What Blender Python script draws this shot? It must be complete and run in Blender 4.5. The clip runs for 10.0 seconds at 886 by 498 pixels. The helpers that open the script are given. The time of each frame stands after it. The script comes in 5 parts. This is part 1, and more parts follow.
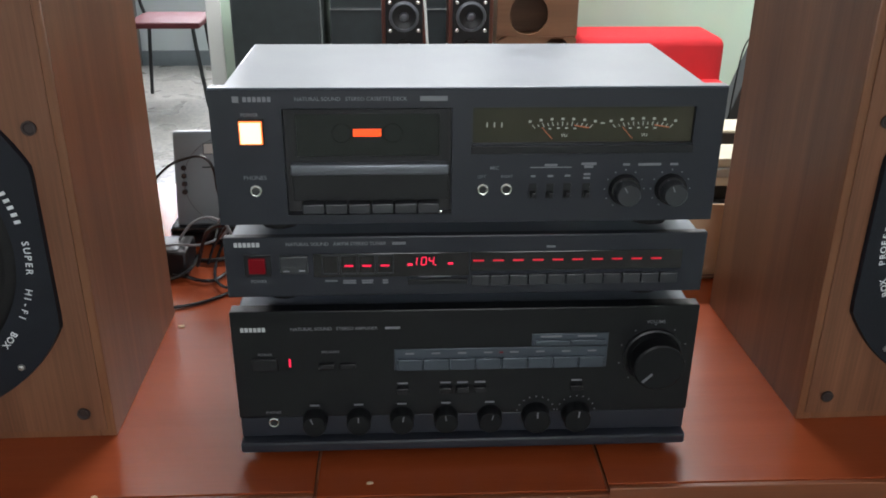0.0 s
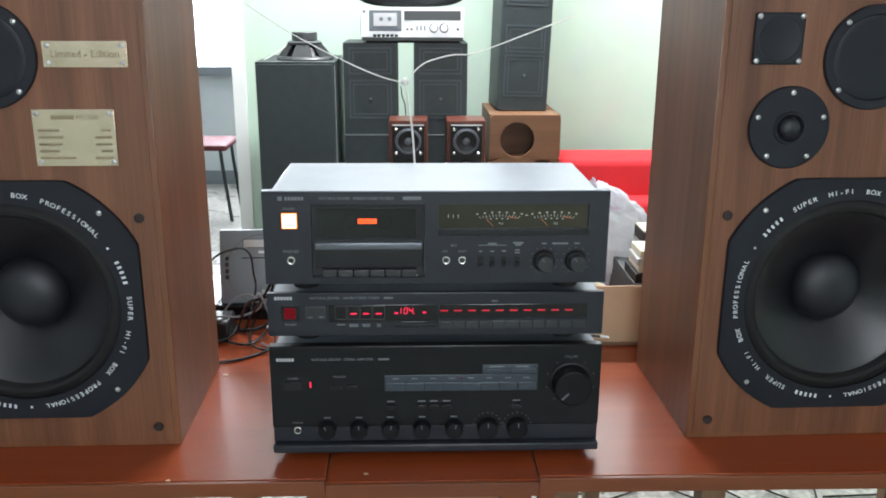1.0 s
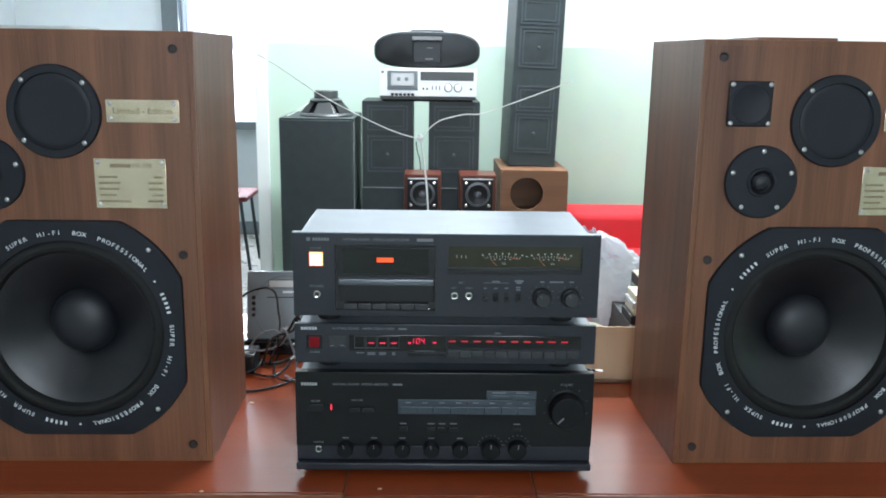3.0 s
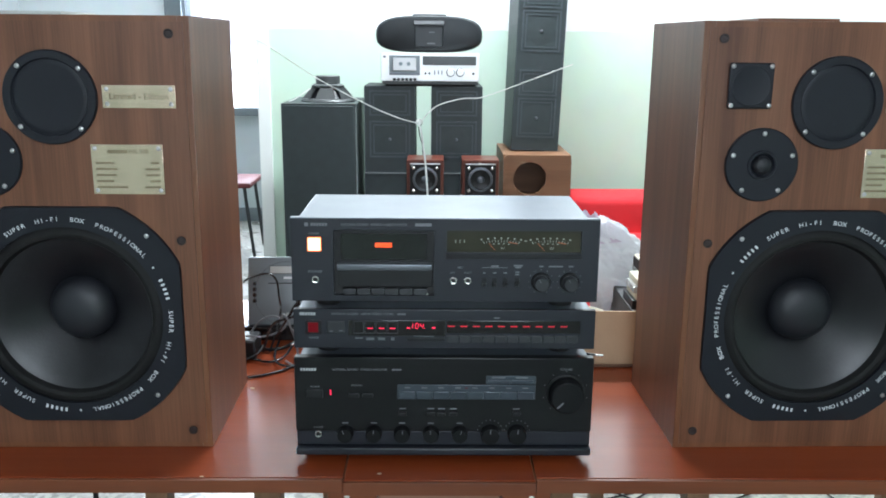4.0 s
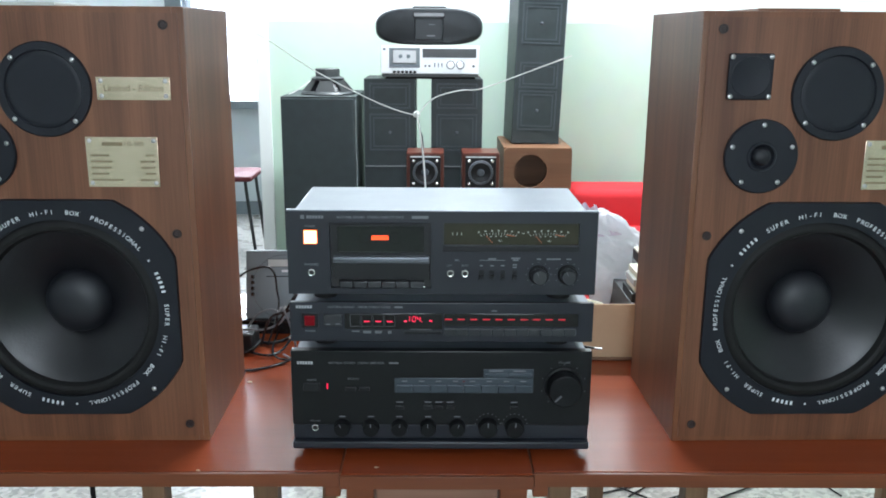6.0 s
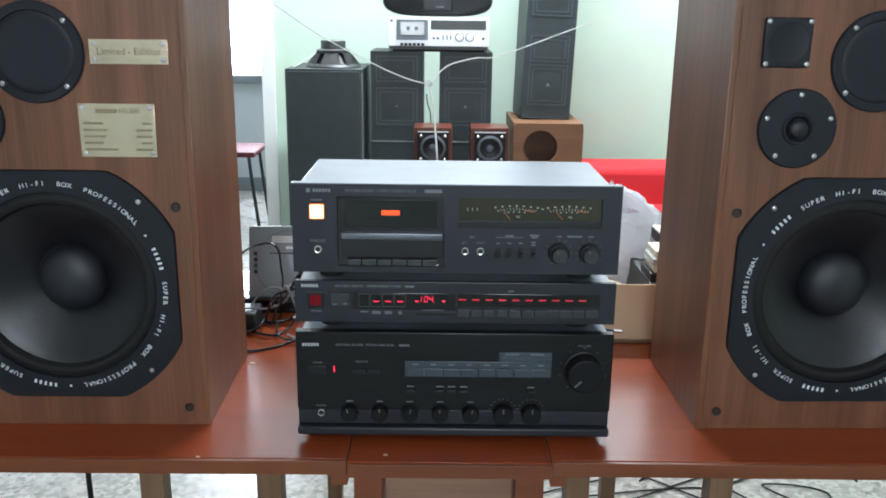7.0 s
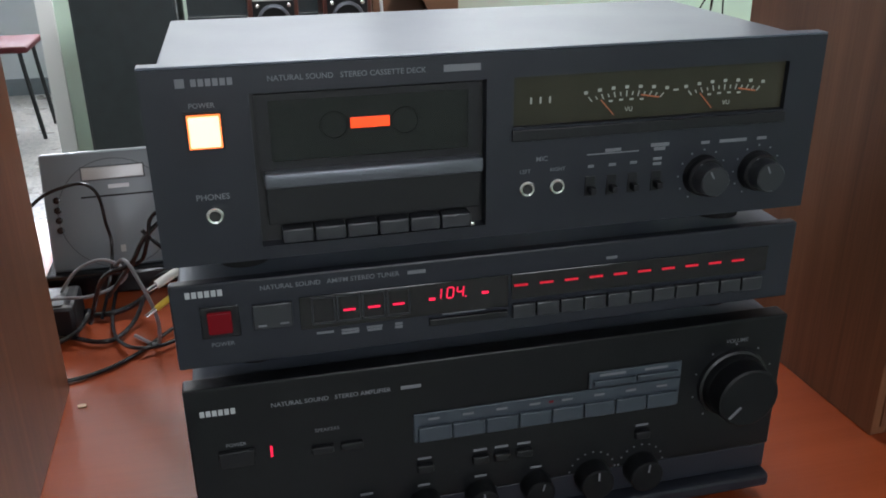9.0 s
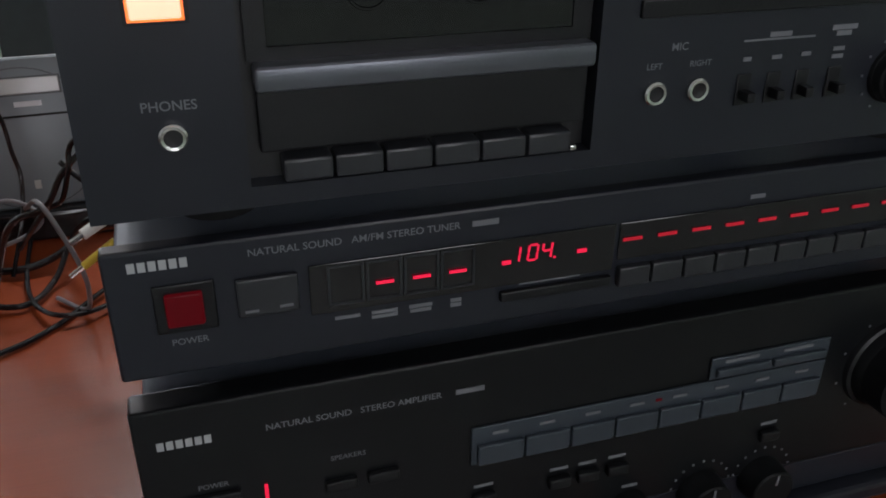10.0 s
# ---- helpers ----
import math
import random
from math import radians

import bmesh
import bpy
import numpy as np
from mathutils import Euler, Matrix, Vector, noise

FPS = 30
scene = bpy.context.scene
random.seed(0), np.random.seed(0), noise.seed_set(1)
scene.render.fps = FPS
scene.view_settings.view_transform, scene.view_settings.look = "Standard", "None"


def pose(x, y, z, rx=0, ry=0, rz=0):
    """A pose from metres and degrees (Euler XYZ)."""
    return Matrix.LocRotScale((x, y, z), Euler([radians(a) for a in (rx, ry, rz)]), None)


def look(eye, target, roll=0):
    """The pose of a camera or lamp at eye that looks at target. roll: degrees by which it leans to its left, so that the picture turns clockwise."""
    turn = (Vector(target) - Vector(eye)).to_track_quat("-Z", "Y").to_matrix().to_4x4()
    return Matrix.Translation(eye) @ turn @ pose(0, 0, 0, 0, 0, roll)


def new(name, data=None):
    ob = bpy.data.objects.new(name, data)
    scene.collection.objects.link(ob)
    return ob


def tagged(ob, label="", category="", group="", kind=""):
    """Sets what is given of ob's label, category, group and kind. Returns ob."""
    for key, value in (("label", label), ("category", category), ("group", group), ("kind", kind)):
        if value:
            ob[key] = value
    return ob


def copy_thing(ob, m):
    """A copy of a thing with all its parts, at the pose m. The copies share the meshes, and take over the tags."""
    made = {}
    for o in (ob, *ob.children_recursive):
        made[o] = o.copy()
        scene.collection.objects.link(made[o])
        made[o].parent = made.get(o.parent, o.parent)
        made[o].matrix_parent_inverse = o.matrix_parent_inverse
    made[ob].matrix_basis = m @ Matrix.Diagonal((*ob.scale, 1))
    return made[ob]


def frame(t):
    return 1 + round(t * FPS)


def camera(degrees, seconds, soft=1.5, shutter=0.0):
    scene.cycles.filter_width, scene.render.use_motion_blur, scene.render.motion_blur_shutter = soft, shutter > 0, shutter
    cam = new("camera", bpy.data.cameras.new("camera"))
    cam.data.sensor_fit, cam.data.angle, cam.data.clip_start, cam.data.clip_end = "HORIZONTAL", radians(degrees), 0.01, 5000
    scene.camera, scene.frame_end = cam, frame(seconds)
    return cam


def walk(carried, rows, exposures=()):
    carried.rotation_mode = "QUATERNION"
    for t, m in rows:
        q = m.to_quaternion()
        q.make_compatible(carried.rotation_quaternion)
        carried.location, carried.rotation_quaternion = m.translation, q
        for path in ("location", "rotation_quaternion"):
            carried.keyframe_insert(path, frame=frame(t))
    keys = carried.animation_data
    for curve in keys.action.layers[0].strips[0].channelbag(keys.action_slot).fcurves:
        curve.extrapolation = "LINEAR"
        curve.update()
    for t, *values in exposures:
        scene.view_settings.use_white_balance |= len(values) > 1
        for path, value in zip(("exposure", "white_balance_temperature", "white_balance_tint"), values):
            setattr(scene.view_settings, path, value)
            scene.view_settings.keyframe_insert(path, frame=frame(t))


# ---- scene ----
cam = camera(54.1, 10.0, soft=1.8)
PATH = [
    (0, (-0.058, -0.71, 1.278), (0.033, 1.115, 0.464), 0.4),
    (0.5, (-0.043, -0.876, 1.313), (0.053, 0.995, 0.613), 0.4),
    (1, (-0.029, -1.055, 1.34), (0.038, 0.864, 0.781), 0.3),
    (1.5, (-0.033, -1.135, 1.358), (0.016, 0.804, 0.87), 1.1),
    (2, (-0.045, -1.175, 1.357), (-0.006, 0.776, 0.918), 1.2),
    (2.5, (-0.038, -1.194, 1.355), (0.005, 0.76, 0.927), 1.0),
    (4, (-0.018, -1.189, 1.351), (0.006, 0.755, 0.882), 0.5),
    (4.5, (-0.021, -1.187, 1.35), (0.01, 0.756, 0.878), 0.7),
    (5, (-0.017, -1.187, 1.349), (0.021, 0.755, 0.873), 0.7),
    (6.5, (-0.01, -1.169, 1.346), (-0.001, 0.767, 0.848), 0.4),
    (7, (-0.024, -1.114, 1.328), (-0.013, 0.814, 0.796), 0.7),
    (7.5, (-0.086, -0.958, 1.302), (0.007, 0.958, 0.735), 1.2),
    (8, (-0.172, -0.787, 1.286), (0.106, 1.097, 0.675), 1.6),
    (8.5, (-0.192, -0.656, 1.247), (0.184, 1.179, 0.546), 0.4),
    (9, (-0.163, -0.505, 1.202), (0.259, 1.287, 0.42), -0.6),
    (9.5, (-0.156, -0.398, 1.161), (0.286, 1.353, 0.301), -0.4),
    (10, (-0.181, -0.312, 1.13), (0.359, 1.373, 0.198), 0.6),
]
EXPOSURES = (
    (0.0, -0.25, 6900, 19), (0.5, -0.05, 6800, 17), (1.0, 0.14, 6600, 15), (1.5, 0.06, 6200, 11), (5.0, 0.05, 6200, 12), (7.0, 0.04, 6250, 13), (7.5, 0.01, 6450, 15),
    (8.0, 0.02, 6500, 15), (8.5, -0.18, 6650, 18), (9.0, -0.42, 6650, 19), (9.5, -0.76, 6800, 21), (10.0, -0.98, 6900, 23),
)
walk(cam, [(t, look(eye, target, roll)) for t, eye, target, roll in PATH], EXPOSURES)

# ---- light ----
world = bpy.data.worlds.new("World")
scene.world = world
world.use_nodes = True
_bg = world.node_tree.nodes["Background"]
_sky = world.node_tree.nodes.new("ShaderNodeTexSky")
_sky.sky_type = "NISHITA"
_sky.sun_disc = False
_sky.sun_elevation = radians(35)
_sky.sun_rotation = radians(-30)
world.node_tree.links.new(_sky.outputs[0], _bg.inputs[0])
_bg.inputs[1].default_value = 0.12


def area_lamp(name, where, to, sx, sy, watts, colour):
    d = bpy.data.lights.new(name, "AREA")
    d.shape, d.size, d.size_y, d.energy, d.color = "RECTANGLE", sx, sy, watts, colour
    ob = new(name, d)
    ob.matrix_world = look(where, to)
    return ob


area_lamp("tube_light_back", (0.25, 1.95, 2.82), (0.25, 1.96, 0), 1.25, 0.18, 120, (0.92, 0.99, 1.0))
# fill lamp added for the speaker and stack fronts, no known source
area_lamp("front_fill_light", (0.1, -2.94, 1.8), (0.1, 0.0, 1.15), 1.5, 1.1, 30, (0.84, 0.94, 1.0))
area_lamp("window_daylight", (-1.15, 5.25, 1.55), (-1.0, 2.0, 1.1), 1.3, 1.4, 165, (0.86, 0.94, 1.0))


# ---- materials ----
def nodes_of(name):
    m = bpy.data.materials.new(name)
    m.use_nodes = True
    nt = m.node_tree
    return m, nt, nt.nodes["Principled BSDF"]


def mat(name, col, rough=0.5, metal=0.0, vary=0.12, scale=40.0, bump=0.05, fine=600.0, emit=None, power=0.0, coat=0.0, trans=0.0, spec=0.5):
    """Painted, plastic or metal surface: blotches at one scale, fine grain at another."""
    m, nt, b = nodes_of(name)
    L = nt.links.new
    tc = nt.nodes.new("ShaderNodeTexCoord")
    n1 = nt.nodes.new("ShaderNodeTexNoise")
    n1.inputs["Scale"].default_value = scale
    n1.inputs["Detail"].default_value = 5
    L(tc.outputs["Object"], n1.inputs["Vector"])
    mix = nt.nodes.new("ShaderNodeMix")
    mix.data_type = "RGBA"
    mix.inputs["A"].default_value = (*[c * (1 - vary) for c in col], 1)
    mix.inputs["B"].default_value = (*[min(1, c * (1 + vary)) for c in col], 1)
    L(n1.outputs["Fac"], mix.inputs["Factor"])
    L(mix.outputs["Result"], b.inputs["Base Color"])
    n2 = nt.nodes.new("ShaderNodeTexNoise")
    n2.inputs["Scale"].default_value = fine
    n2.inputs["Detail"].default_value = 3
    L(tc.outputs["Object"], n2.inputs["Vector"])
    if bump:
        bp = nt.nodes.new("ShaderNodeBump")
        bp.inputs["Strength"].default_value = bump
        bp.inputs["Distance"].default_value = 0.002
        L(n2.outputs["Fac"], bp.inputs["Height"])
        L(bp.outputs[0], b.inputs["Normal"])
    mr = nt.nodes.new("ShaderNodeMapRange")
    mr.inputs["To Min"].default_value = max(0.0, rough - 0.07)
    mr.inputs["To Max"].default_value = min(1.0, rough + 0.07)
    L(n1.outputs["Fac"], mr.inputs["Value"])
    L(mr.outputs[0], b.inputs["Roughness"])
    b.inputs["Metallic"].default_value = metal
    b.inputs["Coat Weight"].default_value = coat
    b.inputs["Specular IOR Level"].default_value = spec
    b.inputs["Transmission Weight"].default_value = trans
    if emit:
        b.inputs["Emission Color"].default_value = (*emit, 1)
        b.inputs["Emission Strength"].default_value = power
    return m


def wood(name, dark, light, rough=0.45, axis="z", scale=1.0, coat=0.0, bump=0.12, spec=0.5):
    """Veneer: long grain along one axis, broad figure and fine pores."""
    m, nt, b = nodes_of(name)
    L = nt.links.new
    tc = nt.nodes.new("ShaderNodeTexCoord")

    def stretched(across, along, detail, dist):
        mp = nt.nodes.new("ShaderNodeMapping")
        mp.inputs["Scale"].default_value = [along if a == axis else across for a in "xyz"]
        L(tc.outputs["Object"], mp.inputs["Vector"])
        n = nt.nodes.new("ShaderNodeTexNoise")
        n.inputs["Scale"].default_value = scale
        n.inputs["Detail"].default_value = detail
        n.inputs["Distortion"].default_value = dist
        L(mp.outputs[0], n.inputs["Vector"])
        return n

    broad, pores, patch = stretched(27, 1.1, 5, 0.8), stretched(480, 11, 3, 0.0), stretched(7, 1.2, 2, 0.3)
    ramp = nt.nodes.new("ShaderNodeValToRGB")
    ramp.color_ramp.elements[0].position, ramp.color_ramp.elements[1].position = 0.28, 0.74
    ramp.color_ramp.elements[0].color = (*dark, 1)
    ramp.color_ramp.elements[1].color = (*light, 1)
    add = nt.nodes.new("ShaderNodeMath")
    add.operation = "MULTIPLY_ADD"
    L(pores.outputs["Fac"], add.inputs[0])
    add.inputs[1].default_value = 0.45
    L(broad.outputs["Fac"], add.inputs[2])
    sub = nt.nodes.new("ShaderNodeMath")
    sub.operation = "MULTIPLY_ADD"
    L(patch.outputs["Fac"], sub.inputs[0])
    sub.inputs[1].default_value = 0.55
    L(add.outputs[0], sub.inputs[2])
    off = nt.nodes.new("ShaderNodeMath")
    off.operation = "SUBTRACT"
    L(sub.outputs[0], off.inputs[0])
    off.inputs[1].default_value = 0.5
    L(off.outputs[0], ramp.inputs["Fac"])
    L(ramp.outputs["Color"], b.inputs["Base Color"])
    bp = nt.nodes.new("ShaderNodeBump")
    bp.inputs["Strength"].default_value = bump
    bp.inputs["Distance"].default_value = 0.001
    L(pores.outputs["Fac"], bp.inputs["Height"])
    L(bp.outputs[0], b.inputs["Normal"])
    b.inputs["Roughness"].default_value = rough
    b.inputs["Coat Weight"].default_value = coat
    b.inputs["Coat Roughness"].default_value = 0.12
    b.inputs["Specular IOR Level"].default_value = spec
    return m


def two_tone_wall(name, low, high, split, rough):
    """Painted plaster, with the lower and the upper colour meeting at a height."""
    m, nt, b = nodes_of(name)
    L = nt.links.new
    tc = nt.nodes.new("ShaderNodeTexCoord")
    sep = nt.nodes.new("ShaderNodeSeparateXYZ")
    L(tc.outputs["Object"], sep.inputs[0])
    n = nt.nodes.new("ShaderNodeTexNoise")
    n.inputs["Scale"].default_value = 9
    n.inputs["Detail"].default_value = 6
    L(tc.outputs["Object"], n.inputs["Vector"])
    jog = nt.nodes.new("ShaderNodeMath")
    jog.operation = "MULTIPLY_ADD"
    L(n.outputs["Fac"], jog.inputs[0])
    jog.inputs[1].default_value = 0.012
    L(sep.outputs["Z"], jog.inputs[2])
    step = nt.nodes.new("ShaderNodeMath")
    step.operation = "GREATER_THAN"
    L(jog.outputs[0], step.inputs[0])
    step.inputs[1].default_value = split
    mix = nt.nodes.new("ShaderNodeMix")
    mix.data_type = "RGBA"
    mix.inputs["A"].default_value = (*low, 1)
    mix.inputs["B"].default_value = (*high, 1)
    L(step.outputs[0], mix.inputs["Factor"])
    dirt = nt.nodes.new("ShaderNodeMix")
    dirt.data_type = "RGBA"
    dirt.blend_type = "MULTIPLY"
    dirt.inputs["Factor"].default_value = 0.12
    L(mix.outputs["Result"], dirt.inputs["A"])
    L(n.outputs["Color"], dirt.inputs["B"])
    L(dirt.outputs["Result"], b.inputs["Base Color"])
    n2 = nt.nodes.new("ShaderNodeTexNoise")
    n2.inputs["Scale"].default_value = 160
    L(tc.outputs["Object"], n2.inputs["Vector"])
    bp = nt.nodes.new("ShaderNodeBump")
    bp.inputs["Strength"].default_value = 0.15
    bp.inputs["Distance"].default_value = 0.002
    L(n2.outputs["Fac"], bp.inputs["Height"])
    L(bp.outputs[0], b.inputs["Normal"])
    b.inputs["Roughness"].default_value = rough
    return m


def terrazzo(name):
    m, nt, b = nodes_of(name)
    L = nt.links.new
    tc = nt.nodes.new("ShaderNodeTexCoord")
    v = nt.nodes.new("ShaderNodeTexVoronoi")
    v.inputs["Scale"].default_value = 70
    L(tc.outputs["Object"], v.inputs["Vector"])
    ramp = nt.nodes.new("ShaderNodeValToRGB")
    e = ramp.color_ramp.elements
    e[0].color, e[1].color = (0.17, 0.17, 0.155, 1), (0.35, 0.34, 0.31, 1)
    e[0].position, e[1].position = 0.1, 0.75
    e.new(0.4).color = (0.24, 0.235, 0.215, 1)
    L(v.outputs["Color"], ramp.inputs["Fac"])
    L(ramp.outputs["Color"], b.inputs["Base Color"])
    n = nt.nodes.new("ShaderNodeTexNoise")
    n.inputs["Scale"].default_value = 5
    L(tc.outputs["Object"], n.inputs["Vector"])
    mr = nt.nodes.new("ShaderNodeMapRange")
    mr.inputs["To Min"].default_value, mr.inputs["To Max"].default_value = 0.18, 0.4
    L(n.outputs["Fac"], mr.inputs["Value"])
    L(mr.outputs[0], b.inputs["Roughness"])
    return m


WALNUT = wood("walnut_veneer", (0.085, 0.0305, 0.015), (0.186, 0.0765, 0.0395), 0.42, spec=0.42)
WALNUT_SIDE = wood("walnut_side_veneer", (0.1, 0.036, 0.016), (0.192, 0.0765, 0.035), 0.4, coat=0.1, spec=0.42)
TABLE = wood("red_lacquered_wood", (0.195, 0.034, 0.0095), (0.232, 0.043, 0.0125), 0.26, axis="x", coat=0.22, bump=0.0, spec=0.35)
TABLE.node_tree.nodes["Principled BSDF"].inputs["Coat IOR"].default_value = 1.5
TABLE.node_tree.nodes["Principled BSDF"].inputs["Coat Roughness"].default_value = 0.2
TABLE_EDGE = wood("orange_lacquered_edge", (0.125, 0.03, 0.008), (0.18, 0.047, 0.0135), 0.45, axis="x", coat=0.1)
PALE_WOOD = wood("pale_leg_wood", (0.12, 0.062, 0.03), (0.2, 0.112, 0.058), 0.5)
PINE = wood("orange_plywood", (0.135, 0.063, 0.03), (0.205, 0.099, 0.05), 0.5, axis="x")
CHERRY = wood("cherry_veneer", (0.075, 0.02, 0.013), (0.13, 0.035, 0.021), 0.3)
BLACK = mat("black_painted_steel", (0.016, 0.017, 0.02), 0.42, vary=0.1, bump=0.06, fine=900)
BLACK_PANEL = mat("black_anodised_panel", (0.0115, 0.0135, 0.02), 0.4, spec=0.4, vary=0.08, bump=0.04, fine=1200)
AMP_PANEL = mat("black_brushed_panel", (0.0042, 0.0048, 0.006), 0.36, spec=0.3, vary=0.08, bump=0.04, fine=1200)
PLASTIC = mat("black_plastic", (0.006, 0.0065, 0.008), 0.42, bump=0.05, spec=0.35)
GLOSS = mat("black_gloss_plastic", (0.008, 0.008, 0.009), 0.12, bump=0.0)
RUBBER = mat("black_rubber", (0.0055, 0.0055, 0.006), 0.7, spec=0.3)
FRAME_BLACK = mat("satin_black_frame", (0.046, 0.06, 0.069), 0.45, vary=0.15)
# pale edges: wear on the black cabinet, painted light on the column speakers
WORN_LIT_EDGE = mat("worn_and_lit_pale_edge", (0.2, 0.22, 0.22), 0.5, vary=0.5, scale=60)
CABLE = mat("glossy_black_cable", (0.009, 0.009, 0.01), 0.24, vary=0.2, bump=0.0)
GREY_CABLE = mat("grey_cable_plastic", (0.16, 0.16, 0.17), 0.3, vary=0.15, bump=0.0)
RADIO = mat("glossy_dark_radio", (0.016, 0.019, 0.022), 0.34, vary=0.2, scale=20, bump=0.02, spec=0.3)
VINYL = mat("black_vinyl", (0.023, 0.033, 0.036), 0.5, vary=0.3, scale=30, bump=0.2, fine=350)
SPK_BLACK = mat("speaker_frame_black", (0.0055, 0.007, 0.012), 0.5, vary=0.2, bump=0.14, fine=700, spec=0.3)
CONE = mat("paper_cone", (0.006, 0.0062, 0.0085), 0.36, vary=0.25, scale=25, bump=0.1, fine=260, spec=0.4)
SOCKET = mat("dark_brown_plastic", (0.018, 0.009, 0.008), 0.6)
DRAWER = wood("pinkish_drawer_wood", (0.2, 0.1, 0.065), (0.3, 0.16, 0.105), 0.5, axis="x")
CAP = mat("dust_cap_paper", (0.0066, 0.0075, 0.0115), 0.5, vary=0.15, bump=0.05, spec=0.45)
KNOB = mat("matt_black_knob", (0.0045, 0.005, 0.006), 0.5, vary=0.1, spec=0.2)
GREY_TOP = mat("grey_painted_steel", (0.12, 0.14, 0.172), 0.33, metal=0.3, vary=0.05, scale=12, bump=0.04, fine=900)
GREY_BAR = mat("grey_metal_trim", (0.12, 0.13, 0.15), 0.35, metal=0.6, vary=0.1)
PANEL_GREY = mat("blue_grey_trim_panel", (0.045, 0.057, 0.072), 0.34, metal=0.3, vary=0.08, bump=0.0)
KEY = mat("charcoal_keys", (0.019, 0.021, 0.025), 0.4)
WELL = mat("cassette_well_black", (0.006, 0.006, 0.007), 0.5)
SMOKE = mat("smoked_window", (0.012, 0.012, 0.013), 0.1, bump=0.0)
VU = mat("olive_meter_glass", (0.034, 0.03, 0.02), 0.12, vary=0.45, scale=18, bump=0.0)
CHROME = mat("nickel", (0.7, 0.7, 0.68), 0.22, metal=1.0, vary=0.05)
BRASS = mat("brushed_brass_plate", (0.68, 0.53, 0.42), 0.21, metal=0.9, vary=0.22, scale=26, bump=0.35, fine=32)
INK = mat("brown_engraving", (0.2, 0.16, 0.09), 0.6)
SCREW = mat("dull_screw_zinc", (0.42, 0.42, 0.42), 0.35, metal=0.9, vary=0.1)
WHITE_INK = mat("white_print", (0.62, 0.64, 0.66), 0.5, bump=0)
SCALE_INK = mat("pale_scale_print", (0.36, 0.37, 0.33), 0.5, bump=0)
BRAND_INK = mat("dull_white_print", (0.38, 0.39, 0.4), 0.5, bump=0)
GREY_INK = mat("grey_print", (0.145, 0.15, 0.165), 0.5, bump=0)
WHITE_PLASTIC = mat("white_cable_plastic", (0.78, 0.78, 0.74), 0.4, vary=0.05)
SILVER = mat("silver_front", (0.72, 0.73, 0.74), 0.35, metal=0.4, vary=0.05)
DARK_GREY = mat("dark_grey_plastic", (0.06, 0.066, 0.068), 0.42, vary=0.1)
GREY_PLASTIC = mat("grey_plastic", (0.155, 0.185, 0.2), 0.36, vary=0.12, scale=15)
LCD = mat("grey_display_glass", (0.45, 0.46, 0.44), 0.15, vary=0.05, bump=0)
POWER_HALO = mat("orange_halo_glow", (0.8, 0.3, 0.1), 0.4, emit=(1.0, 0.2, 0.03), power=1.6, bump=0)
POWER_LIT = mat("lit_power_button", (0.9, 0.6, 0.4), 0.4, emit=(1.0, 0.34, 0.23), power=3.4, bump=0)
ORANGE_LIT = mat("lit_cassette_window", (0.5, 0.08, 0.01), 0.4, emit=(1.0, 0.055, 0.005), power=1.15, bump=0)
RED_LIT = mat("lit_red_segment", (0.8, 0.02, 0.03), 0.4, emit=(1.0, 0.012, 0.085), power=1.3, bump=0)
RED_SOFT = mat("dim_red_segment", (0.3, 0.01, 0.015), 0.4, emit=(1.0, 0.012, 0.05), power=0.5, bump=0)
RED_DIM = mat("red_power_button", (0.02, 0.002, 0.003), 0.45, emit=(1.0, 0.01, 0.04), power=0.1, bump=0, spec=0.12)
NEEDLE = mat("orange_needle", (0.5, 0.12, 0.04), 0.5, bump=0)
SOFA_RED = mat("red_fabric", (0.55, 0.015, 0.022), 0.85, vary=0.15, scale=14, bump=0.3, fine=500)
BAG = mat("white_plastic_bag", (0.86, 0.88, 0.91), 0.32, vary=0.05, scale=20, bump=0.5, fine=60)
_nt = BAG.node_tree
_tr, _ms = _nt.nodes.new("ShaderNodeBsdfTranslucent"), _nt.nodes.new("ShaderNodeMixShader")
_tr.inputs["Color"].default_value = (0.92, 0.94, 0.97, 1)
_ms.inputs[0].default_value = 0.45
_nt.links.new(_nt.nodes["Principled BSDF"].outputs[0], _ms.inputs[1])
_nt.links.new(_tr.outputs[0], _ms.inputs[2])
_nt.links.new(_ms.outputs[0], _nt.nodes["Material Output"].inputs[0])
BAG_PRINT = mat("lilac_bag_print", (0.7, 0.62, 0.72), 0.35, vary=0.15, scale=60)
CARTON = mat("brown_cardboard", (0.5, 0.34, 0.21), 0.8, vary=0.1, scale=25, bump=0.15, fine=300)
PAPER = mat("cream_paper", (0.68, 0.64, 0.5), 0.7)
BLUE = mat("blue_print", (0.12, 0.18, 0.4), 0.4)
YELLOW = mat("yellow_plug_plastic", (0.7, 0.5, 0.05), 0.4)
CHAIR_RED = mat("dark_red_vinyl", (0.085, 0.016, 0.018), 0.6, spec=0.2)
FRAME_GREY = mat("dark_grey_frame_paint", (0.12, 0.14, 0.15), 0.5)
TRIM_WHITE = mat("white_gloss_paint", (0.8, 0.82, 0.8), 0.35, vary=0.04, scale=8)
CEIL = mat("white_ceiling_paint", (0.8, 0.8, 0.78), 0.8, vary=0.04, scale=6)
CURTAIN = mat("white_net_curtain", (0.75, 0.78, 0.85), 0.8, vary=0.1, scale=6)
_nt = CURTAIN.node_tree
